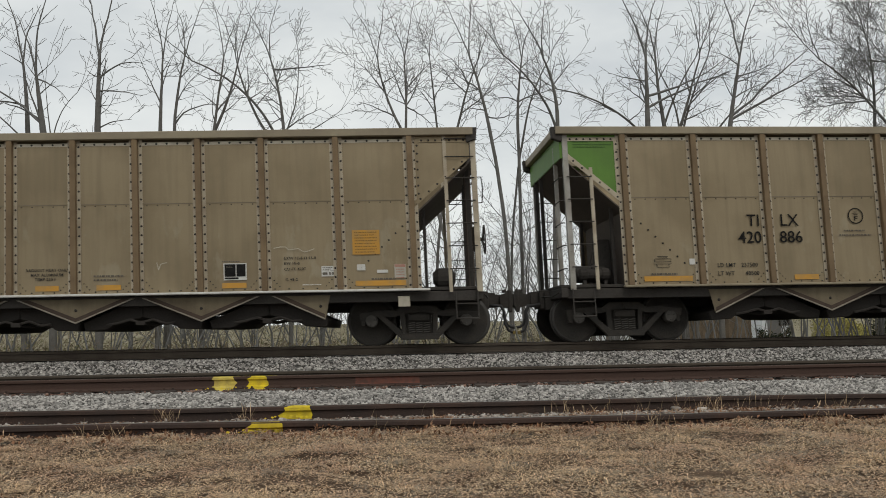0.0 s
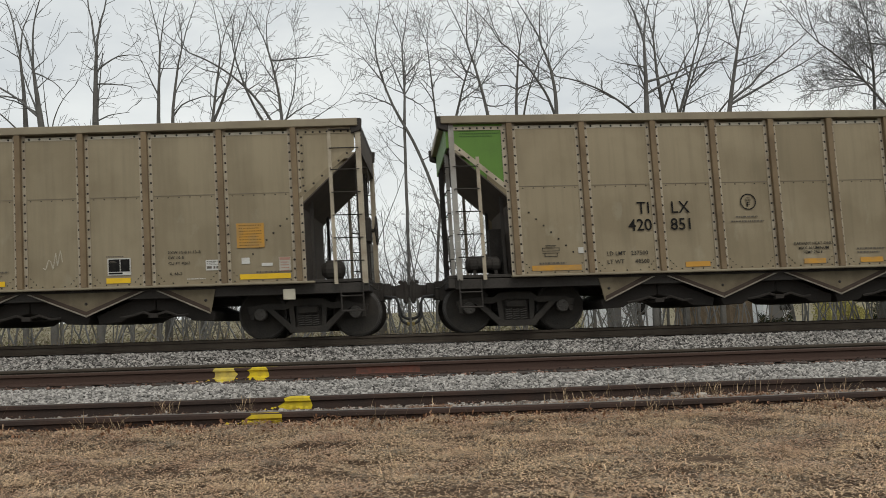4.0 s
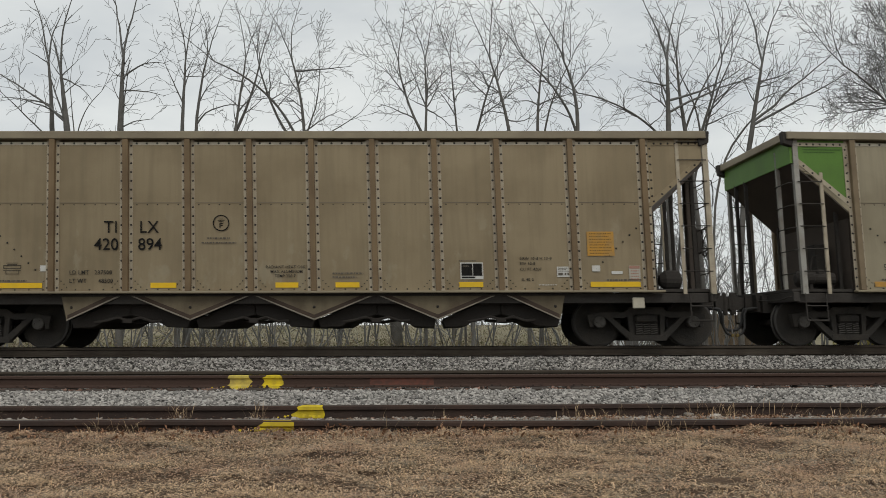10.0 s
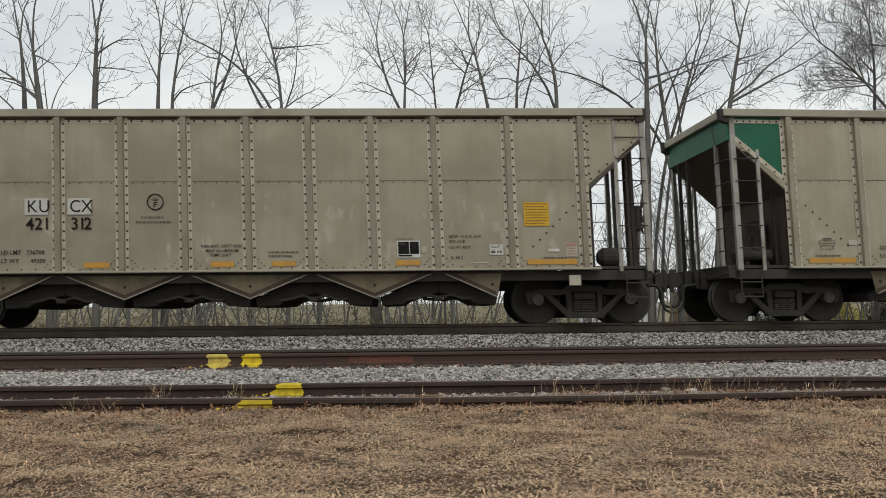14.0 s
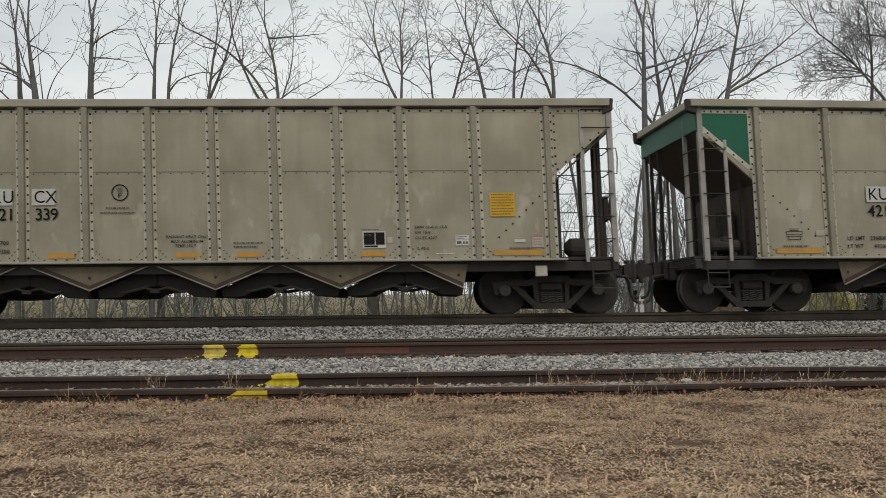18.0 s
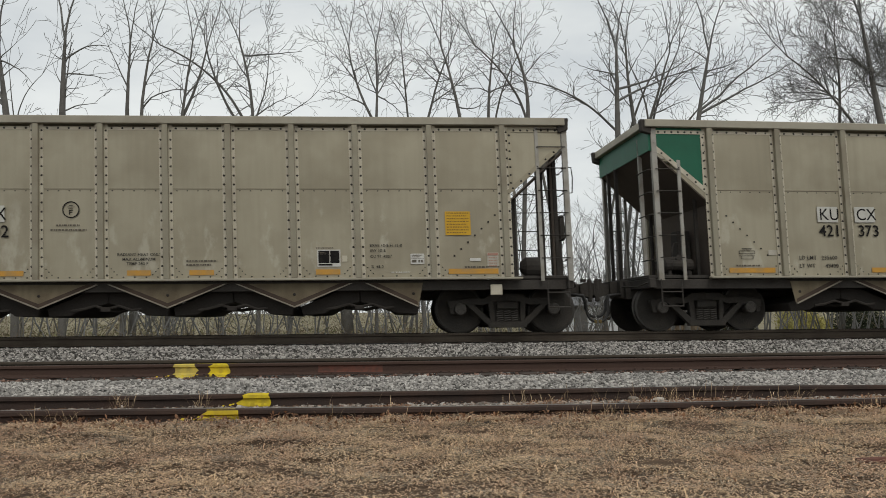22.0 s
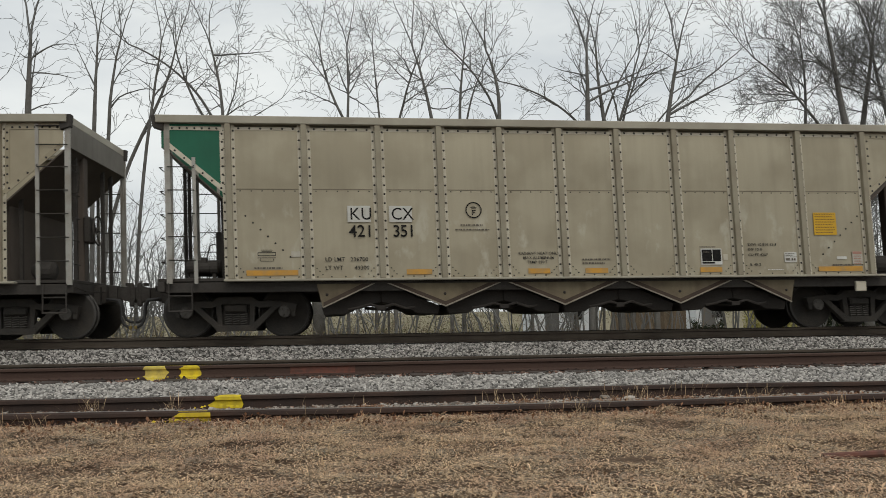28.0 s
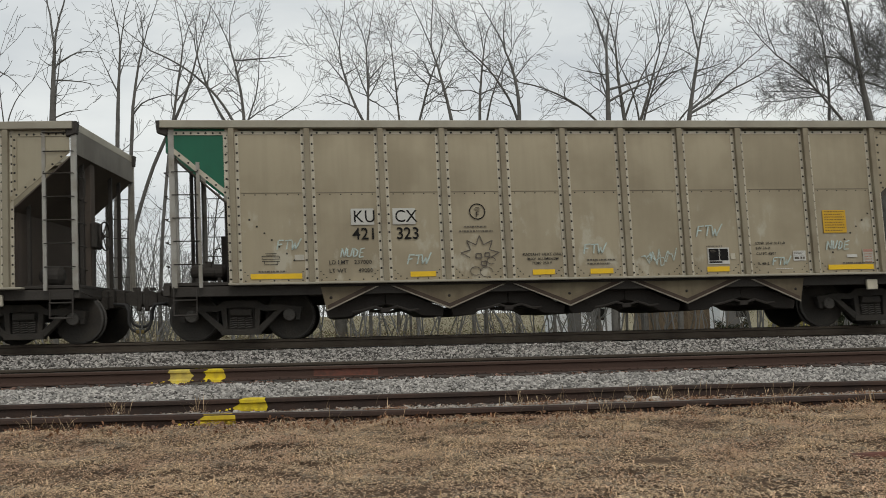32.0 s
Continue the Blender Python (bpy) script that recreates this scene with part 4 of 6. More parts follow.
limbed_tree(10.08, 33.6, 8.24, 15, 26, 3.1, 0.040, 1.0, ((9.42, 43, 46, 2.2),))
limbed_tree(11.19, 31.5, 7.76, 10, 10, 2.7, 0.075, 1.7, ((8.14, 50, 50, 3.8), (8.01, 64, 58, 3.9), (9.46, 75, 55, 1.2), (9.68, 79, 61, 1.6), (8.82, 55, 77, 1.4), (10.11, -51, -83, 1.2), (7.89, 73, 110, 0.9)))
limbed_tree(10.96, 32, 7.84, 36, 51, 1.2, 0.033, 0.8, ())
limbed_tree(17.66, 30.5, 7.56, -8, -7, 3.5, 0.104, 3.5, ((8.86, -128, 175, 1.5), (9.4, -64, -35, 2.0), (9.29, -51, -107, 2.6), (9.07, 50, 36, 2.0), (8.96, 102, 127, 2.1), (10.16, 60, 61, 1.3), (9.61, 52, 37, 1.7)))
limbed_tree(16.83, 31, 7.67, -34, -53, 3.4, 0.042, 3.2, ((8.52, -103, -88, 2.6), (8.61, -15, -3, 1.8), (8.91, -46, -68, 1.5), (8.61, -82, -90, 2.1)))
limbed_tree(18.69, 31, 7.68, 11, 9, 3.4, 0.085, 3.8, ((9.79, -45, -55, 1.8), (10.01, 43, 35, 1.3), (9.12, -62, -56, 1.7), (8.45, 71, 97, 1.6), (8.01, -72, -64, 1.2)))
limbed_tree(19.45, 30, 7.44, 14, 10, 3.3, 0.072, 3.2, ((8.62, -35, -19, 2.2), (8.41, -62, -72, 1.6), (9.49, 51, 42, 1.8)))
limbed_tree(-8.85, 34.3, 8.40, 25, 12, 3.2, 0.055, 0.9, ((9.3, 52, 40, 1.2), (8.7, -20, 5, 1.6)))
limbed_tree(20.3, 32, 8.2, -14, -6, 3.2, 0.075, 3.2, ((8.7, -55, -70, 2.4), (9.3, -48, -30, 2.2), (9.9, 40, 30, 1.6), (10.4, -50, -62, 1.8)))
limbed_tree(18.0, 34, 8.8, 4, -8, 3.0, 0.05, 3.4, ((9.2, -60, -80, 1.9), (9.8, -42, -35, 1.8), (9.5, 50, 66, 1.7), (10.6, -30, -60, 1.5)))


def dead_snag(x, y):
    """A broken grey trunk that ends in a splintered point."""
    bm = bmesh.new()
    z = ground_z(off_of(x, y)) - 0.1
    rod(bm, [(x, y, z), (x - 0.10, y, z + 1.6), (x - 0.32, y, z + 3.4), (x - 0.62, y, z + 4.9), (x - 0.76, y, z + 5.45)], [0.27, 0.22, 0.19, 0.10, 0.015], 9)
    snag = tagged(new("dead_tree"), "broken dead grey trunk among bare saplings", "dead tree")
    part("trunk", bm, M_BARK, snag, smooth=True)


dead_snag(-2.1, 33.5)

# ---- brush and far woods ----


def brush_strip(name, rows, mat, label, seed, thin=0.010, twigs=4):
    """Upright dry stems with side twigs over rows of (x from, x to, y from, y to, count, height)."""
    rng = random.Random(seed)
    verts, faces = [], []
    for x0, x1, y0, y1, count, height in rows:
        for _ in range(count):
            x, y = rng.uniform(x0, x1), rng.uniform(y0, y1)
            p = Vector((x, y, ground_z(off_of(x, y)) - 0.05))
            h = height * rng.uniform(0.45, 1.1)
            way = Vector((rng.gauss(0, 0.6 if height < 3 else 0.14), rng.gauss(0, 0.2), 1)).normalized()
            bend = Vector((rng.gauss(0, 0.2), 0, 0))
            pts = [p, p + way * h * 0.35 + bend * h * 0.1, p + way * h * 0.7 + bend * h * 0.05, p + way * h + bend * h * 0.5]
            twig_tube(verts, faces, pts, [thin * h ** 0.5, thin * 0.8, thin * 0.5, thin * 0.2], 3)
            for _ in range(twigs):
                u = rng.uniform(0.2, 0.95)
                q = pts[0].lerp(pts[3], u)
                e = q + Vector((rng.gauss(0, 0.3), rng.gauss(0, 0.2), rng.uniform(0.05, 0.45))) * h * 0.45
                twig_tube(verts, faces, [q, q.lerp(e, 0.5) + Vector((rng.gauss(0, 0.06), 0, 0.05)) * h, e], [thin * 0.5, thin * 0.35, thin * 0.15], 3)
    me = bpy.data.meshes.new(name)
    me.from_pydata([v[:] for v in verts], [], faces)
    me.materials.append(mat)
    return tagged(new(name, me), label, "brush", kind="stuff")


brush_strip("dry_brush", ((-19, 6, 24.5, 30, 420, 0.9), (6, 24, 24.5, 28, 110, 0.6), (-19, 6, 28, 36, 170, 1.6), (6, 24, 30, 36, 60, 2.0), (-24, 6, 34, 48, 160, 1.8), (24, 30, 34, 48, 40, 1.8)), M_BRUSH, "tangled dry brown brush behind the tracks", 11)


def sapling_thicket():
    rng = random.Random(12)
    for x0, x1, y0, y1, count, h in ((-20, 26, 29, 42, 50, 5.5), (-2.5, 4, 31, 38, 24, 4.6), (-13, -8, 30, 37, 20, 5.6), (-20, 7, 27, 32, 40, 2.4), (-4.6, -2.7, 33, 34.5, 20, 6.4), (-9.5, -4.5, 32, 36, 36, 6.2), (-16, -10, 32, 37, 26, 6.0), (-17, -12.2, 30, 33, 34, 7.6), (-2.5, 3.0, 32, 36, 26, 6.2), (3, 13, 32, 37, 50, 6.4), (13, 21, 31, 36, 60, 7.6), (6, 22, 31, 40, 36, 5.0), (13, 18.5, 31, 37, 34, 5.8), (-10, -6.5, 31, 36, 34, 5.0), (4, 9, 31, 36, 40, 5.2)):
        for _ in range(int(count * 0.5)):
            x, y = rng.uniform(x0, x1), rng.uniform(y0, y1)
            base = Vector((x, y, ground_z(off_of(x, y)) - 0.05))
            out = [([], []), ([], []), ([], [])]
            grow(rng, base, Vector((rng.gauss(0, 0.22), rng.gauss(0, 0.1), 1)), h * rng.uniform(0.6, 1.15), rng.uniform(0.02, 0.04), 1, out, 0.10)
            verts = out[1][0] + out[2][0]
            faces = out[1][1] + [tuple(i + len(out[1][0]) for i in f) for f in out[2][1]]
            me = bpy.data.meshes.new("sapling")
            me.from_pydata([v[:] for v in verts], [], faces)
            me.materials.append(M_TWIG)
            tagged(new("sapling", me), "tall thin bare sapling among the trees" if h > 4 else "low thin bare sapling under the trees", "sapling", "bare saplings between the trees")


sapling_thicket()


def leaf_scatter(name, rows, mat, label, seed, size):
    rng = np.random.default_rng(seed)
    vs = []
    for x0, x1, y0, y1, count, h0, h1 in rows:
        x, y = rng.uniform(x0, x1, count), rng.uniform(y0, y1, count)
        lush = np.array([0.5 + 1.1 * noise.noise(Vector((a * 0.55, b * 0.55, seed))) for a, b in zip(x, y)]).clip(0.12, 1.3)
        z = np.array([ground_z(off_of(a, b)) for a, b in zip(x, y)]) + h0 + (h1 - h0) * lush * rng.uniform(0, 1, count) ** 1.4
        c = np.stack([x, y, z], 1)
        a = rng.normal(0, 1, (count, 3)) * size
        b = rng.normal(0, 1, (count, 3)) * size * 0.6
        vs.append(np.stack([c - a, c + b, c + a], 1))
    v = np.concatenate(vs)
    f = np.arange(len(v) * 3).reshape(-1, 3)
    return tagged(new(name, raw_mesh(name, v.reshape(-1, 3), f, mat)), label, "brush", kind="stuff")


leaf_scatter("brush_leaves", ((-19, 6, 25, 34, 9500, 0.0, 1.0), (6, 24, 25, 30, 2600, 0.0, 0.35), (-24, 6, 34, 50, 12000, 0.0, 1.2), (-34, 34, 55, 75, 12000, 0.0, 1.5)), M_VINE, "low olive and tan weeds under the trees", 13, 0.035)
leaf_scatter("dead_weeds", ((-19, 6, 25, 33, 8500, 0.0, 0.9), (6, 24, 25, 30, 2200, 0.0, 0.3), (-24, 6, 33, 50, 11000, 0.0, 1.2), (-34, 34, 52, 80, 12000, 0.0, 1.3)), M_BRUSH, "dead tan weeds under the trees", 14, 0.035)
leaf_scatter("yellow_bush", ((20.3, 22.4, 44, 46.5, 9000, 0.0, 1.9),), M_GOLD, "bush in pale yellow blossom beyond the trees", 15, 0.05)
leaf_scatter("dark_hedge", ((22.9, 29.0, 43, 46, 16000, 0.0, 2.0), (16.8, 17.9, 43, 45, 3500, 0.0, 1.6)), M_HEDGE, "dark evergreen hedge beyond the trees", 16, 0.06)


def shed(x0, x1, y, h, mat, label):
    """A low pale outbuilding: walls, a pitched roof, a door and a window."""
    z = min(ground_z(off_of(x0, y)), ground_z(off_of(x1, y))) - 0.2
    house = tagged(new("shed"), label, "shed", "pale sheds beyond the trees")
    house.location = (x0, y, z)
    w = x1 - x0
    bm = bmesh.new()
    plate(bm, [(0, 0), (3.0, 0), (3.0, h), (1.5, h + 0.5), (0, h)], 0, w)
    part("wall", bm, mat, house)
    bm = bmesh.new()
    for q0, q1 in (((-0.2, h - 0.05), (1.5, h + 0.55)), ((3.2, h - 0.05), (1.5, h + 0.55))):
        plate(bm, [q0, q1, (q1[0], q1[1] + 0.07), (q0[0], q0[1] + 0.07)], -0.15, w + 0.15)
    part("roof", bm, M_ROOF, house)
    part("door", boxed(w * 0.2, w * 0.2 + 0.75, -0.03, -0.002, 0.1, 1.75), M_FAR, house)
    part("window", boxed(w * 0.6, w * 0.6 + 0.6, -0.03, -0.002, 0.9, 1.5), M_INK, house)
    return house


shed(8.4, 12.1, 46, 1.7, M_PALE, "low pale grey shed seen between the trees")
shed(17.9, 19.4, 47, 1.8, M_PALE, "low pale grey shed seen between the trees")


def plank_fence(x0, x1, y, h):
    z = ground_z(off_of((x0 + x1) / 2, y)) - 0.1
    fence = tagged(new("fence"), "weathered brown plank fence beyond the trees", "fence")
    fence.location = (x0, y, z)
    n = int((x1 - x0) / 0.17)
    me = mesh_of("plank", boxed(0, 0.16, 0, 0.025, 0, h), M_PLANK)
    for i in range(n):
        again("plank", me, fence, i * 0.17, 0, random.uniform(-0.04, 0.04))
    for zz in (0.4, h - 0.4):
        part("rail", boxed(0, x1 - x0, 0.027, 0.07, zz, zz + 0.09), M_PLANK, fence)
    return fence


plank_fence(12.5, 16.6, 45, 1.85)


def far_woods():
    rng = random.Random(21)
    verts, faces = [], []
    for _ in range(420):
        a = rng.uniform(-0.75, 0.75)
        d = rng.uniform(85, 150)
        x, y = d * math.sin(a), d * math.cos(a)
        h = rng.uniform(2.0, 6.0)
        p = Vector((x, y, ground_z(off_of(x, y)) - 0.1))
        w = Vector((rng.gauss(0, 0.08), 0, 1))
        twig_tube(verts, faces, [p, p + w * h * 0.5, p + w * h], [0.06, 0.045, 0.02], 3)
        for _ in range(7):
            q = p + w * h * rng.uniform(0.25, 0.95)
            e = q + Vector((rng.gauss(0, 0.9), 0, rng.uniform(0.2, 1.4)))
            twig_tube(verts, faces, [q, e], [0.03, 0.012], 3)
    me = bpy.data.meshes.new("far_woods")
    me.from_pydata([v[:] for v in verts], [], faces)
    me.materials.append(M_FAR)
    return tagged(new("far_woods", me), "far line of bare grey woods across the fields", "woods", kind="stuff")


far_woods()

# ---- hopper cars ----
HALF, PITCH = 7.38, 16.2
RIBS = (-6.12, -4.76, -3.41, -2.27, -1.13, 0.02, 1.15, 2.30, 3.46, 4.83, 6.19)
SIDE_Y, CHORD_LO, CHORD_HI, SILL_LO, SILL_HI, SEAM = 1.58, 3.855, 4.0, 0.988, 1.03, 2.67
POST_X = {-1: 7.2, 1: 7.37}
END_OUT = {-1: 0.0, 1: 0.10}


def stud(bm, x, y, z, r=0.022, out=0.012):
    """A rivet head: a low six-sided button on a side wall that faces -y."""
    c = bm.verts.new((x, y - out, z))
    ring = [bm.verts.new((x + r * math.cos(k * math.pi / 3), y, z + r * math.sin(k * math.pi / 3))) for k in range(6)]
    for k in range(6):
        bm.faces.new((ring[k], ring[(k + 1) % 6], c))


def panel_mesh(w, bulge):
    """A side sheet w wide: a flat lower sheet, and above the seam one that bulges outward; its origin at the foot's middle."""
    bm = bmesh.new()
    h0, h1 = SILL_HI - 0.01, CHORD_LO - 0.045
    nx, nz = 6, 8
    for z0, z1, y, out in ((h0, SEAM + 0.02, 0.0, -0.008), (SEAM, h1, -0.006, bulge)):
        grid = []
        for j in range(nz + 1):
            for i in range(nx + 1):
                u, v = i / nx, j / nz
                dish = out * math.sin(math.pi * u) ** 0.6 * math.sin(math.pi * v)
                grid.append(bm.verts.new((w * (u - 0.5), y - dish, z0 + (z1 - z0) * v)))
        for j in range(nz):
            for i in range(nx):
                k = j * (nx + 1) + i
                bm.faces.new((grid[k], grid[k + 1], grid[k + nx + 2], grid[k + nx + 1]))
    box(bm, -w / 2, w / 2, 0.012, 0.02, h0, h1)
    box(bm, -w / 2, w / 2, 0.13, 0.14, h1 - 0.02, CHORD_LO + 0.01)
    return bm


def bars_mesh(rows, mat):
    """Unreadable lines of writing: rows of (x, z, width, height) as broken bars."""
    bm = bmesh.new()
    rng = random.Random(9)
    for x, z, w, h in rows:
        u = 0.0
        while u < w:
            d = min(rng.uniform(0.5, 1.6) * h * 1.6, w - u)
            box(bm, x + u, x + u + d * 0.82, -0.001, 0.0, z, z + h)
            u += d + 0.25 * h
    return mesh_of("writing", bm, mat)


def rivet_rows(bm, pts, y):
    for x, z in pts:
        stud(bm, x, y, z)


def build_side(car, tone, lite, back=False):
    """Sheets, ribs and strips of one long side. back: the far side, without writing and rivets."""
    y = -SIDE_Y

    def put(name, me, x=0.0, dy=0.0, z=0.0, label=""):
        if back:
            return again(name, me, car, -x, -(y + dy), z, label, math.pi)
        return again(name, me, car, x, y + dy, z, label)

    gaps = [(a, b) for a, b in zip(RIBS, RIBS[1:])]
    for a, b in gaps:
        w = round(b - a, 2)
        key = (tone, w)
        if key not in PANELS:
            PANELS[key] = mesh_of("side_sheet", panel_mesh(w, 0.022 if tone == "grey" else 0.014), M_SIDE[tone], smooth=True)
        put("side_sheet", PANELS[key], (a + b) / 2)
    if ("rib", tone) not in PANELS:
        bm = boxed(-0.052, 0.052, -0.10, 0.0, SILL_HI, CHORD_LO)
        PANELS["rib", tone] = mesh_of("rib", bm, M_RIB[tone], 0.006)
        bm = boxed(-0.118, 0.118, -0.016, -0.004, SILL_HI, CHORD_LO)
        PANELS["strip", tone] = mesh_of("rivet_strip", bm, M_STRIP if tone == "grey" else M_RIB_PALE)
    for x in RIBS:
        put("rib", PANELS["rib", tone], x)
        if not back:
            put("rivet_strip", PANELS["strip", tone], x)
    if not back:
        if "rows" not in PANELS:
            bm = bmesh.new()
            for x in RIBS:
                for q in (-0.088, 0.088):
                    rivet_rows(bm, [(x + q, 1.10 + 0.165 * i) for i in range(17)], -0.016)
            for e in (-1, 1):
                w = END_OUT[e]
                for i in range(7):
                    stud(bm, e * (6.1 + w + 0.16 * i), -0.022, 2.545 + 0.1365 * i)
                    stud(bm, e * (6.32 + w + 0.13 * i), -0.020, 3.775)
                    stud(bm, e * (6.23 + w), -0.021, 2.78 + 0.15 * i)
                    stud(bm, e * (5.66 - 0.13 * i) + (0.34 if e > 0 else -0.19), -0.006, 2.18 - 0.125 * i, 0.019)
            for a, b in gaps:
                n = 5 if b - a < 1.25 else 6
                for i in range(n):
                    x = a + 0.19 + (b - a - 0.38) * i / (n - 1)
                    stud(bm, x, -0.016, 3.785)
                    stud(bm, x, -0.004, SEAM - 0.035, 0.013)
                for i in range(5):
                    stud(bm, a + 0.17 + (b - a - 0.34) * i / 4, -0.004, 1.065, 0.015)
                for q, e in ((a + 0.16, 1), (b - 0.16, -1)):
                    for i in range(3):
                        stud(bm, q + e * 0.05 * i, -0.004, 1.22 - 0.055 * i, 0.012)
            PANELS["rows"] = mesh_of("rivets", bm, M_RIVET)
            PANELS["lip"] = mesh_of("top_lip", boxed(RIBS[0], RIBS[-1], -0.0135, -0.004, 3.755, 3.812), M_STRIP)
        put("top_lip", PANELS["lip"])
        tagged(put("rivets", PANELS["rows"]), kind="stuff")
        if ("seam", tone) not in PANELS:
            bm = bmesh.new()
            for a, b in gaps:
                box(bm, a + 0.13, b - 0.13, -0.008, 0.0, SEAM - 0.006, SEAM + 0.004)
            PANELS["seam", tone] = mesh_of("lap_seam", bm, M_SEAM)
        put("lap_seam", PANELS["seam", tone])
    # triangular end sheets, chord and sill
    for key, e, mat in ((("left", -1, None), ("right", 1, lite)) if back else (("left", -1, lite), ("right", 1, None))):
        k = (key, tone, mat.name if mat else "")
        if k not in PANELS:
            bm = bmesh.new()
            w = 0.0 if back else END_OUT[e]
            slab(bm, [(e * (6.06 + w), 2.50), (e * (6.06 + w), CHORD_LO), (e * (7.2 + w), CHORD_LO), (e * (7.2 + w), 3.44)], -0.006, 0.006)
            PANELS[k] = mesh_of("end_sheet", bm, mat or M_SIDE[tone])
            bm = bmesh.new()
            slab(bm, [(e * (6.06 + w), 2.46), (e * (6.06 + w), 2.57), (e * (7.15 + w), 3.50), (e * (7.15 + w), 3.39)], -0.022, -0.006)
            slab(bm, [(e * (6.2 + w), 3.74), (e * (6.2 + w), 3.81), (e * (7.15 + w), 3.81), (e * (7.15 + w), 3.74)], -0.020, -0.006)
            slab(bm, [(e * (6.19 + w), 2.6), (e * (6.19 + w), 3.81), (e * (6.27 + w), 3.81), (e * (6.27 + w), 2.66)], -0.021, -0.006)
            PANELS[k, 1] = mesh_of("end_strip", bm, (M_STRIP if tone == "grey" else M_RIB_PALE) if mat else M_SIDE[tone])
        kind = "painted_panel" if mat else "end_sheet"
        put(kind, PANELS[k], label=("green painted triangular end sheet" if mat else ""))
        if not back:
            put("end_strip", PANELS[k, 1])
    if ("chord", tone) not in PANELS:
        bm = boxed(-HALF, HALF, -0.110, 0.16, CHORD_LO, CHORD_HI)
        PANELS["chord", tone] = mesh_of("top_chord", bm, M_CHORD[tone], 0.012)
        bm = boxed(-6.25, 6.46, -0.105, 0.05, SILL_LO, SILL_HI)
        PANELS["sill", tone] = mesh_of("side_sill", bm, M_CHORD[tone], 0.01)
        bm = boxed(-7.3, 7.3, 0.085, 0.17, 0.80, SILL_LO - 0.003)
        PANELS["beam"] = mesh_of("side_beam", bm, M_BLACK, 0.01)
    put("top_chord", PANELS["chord", tone])
    put("side_sill", PANELS["sill", tone])
    put("side_beam", PANELS["beam"])


PANELS = {}
M_RIB_PALE = material("worn_tan_strip", (0.46, 0.40, 0.30), 0.6, 0.25, (0.26, 0.205, 0.145), 3.0, 0.6, 0.08, 70, streak=0.2)


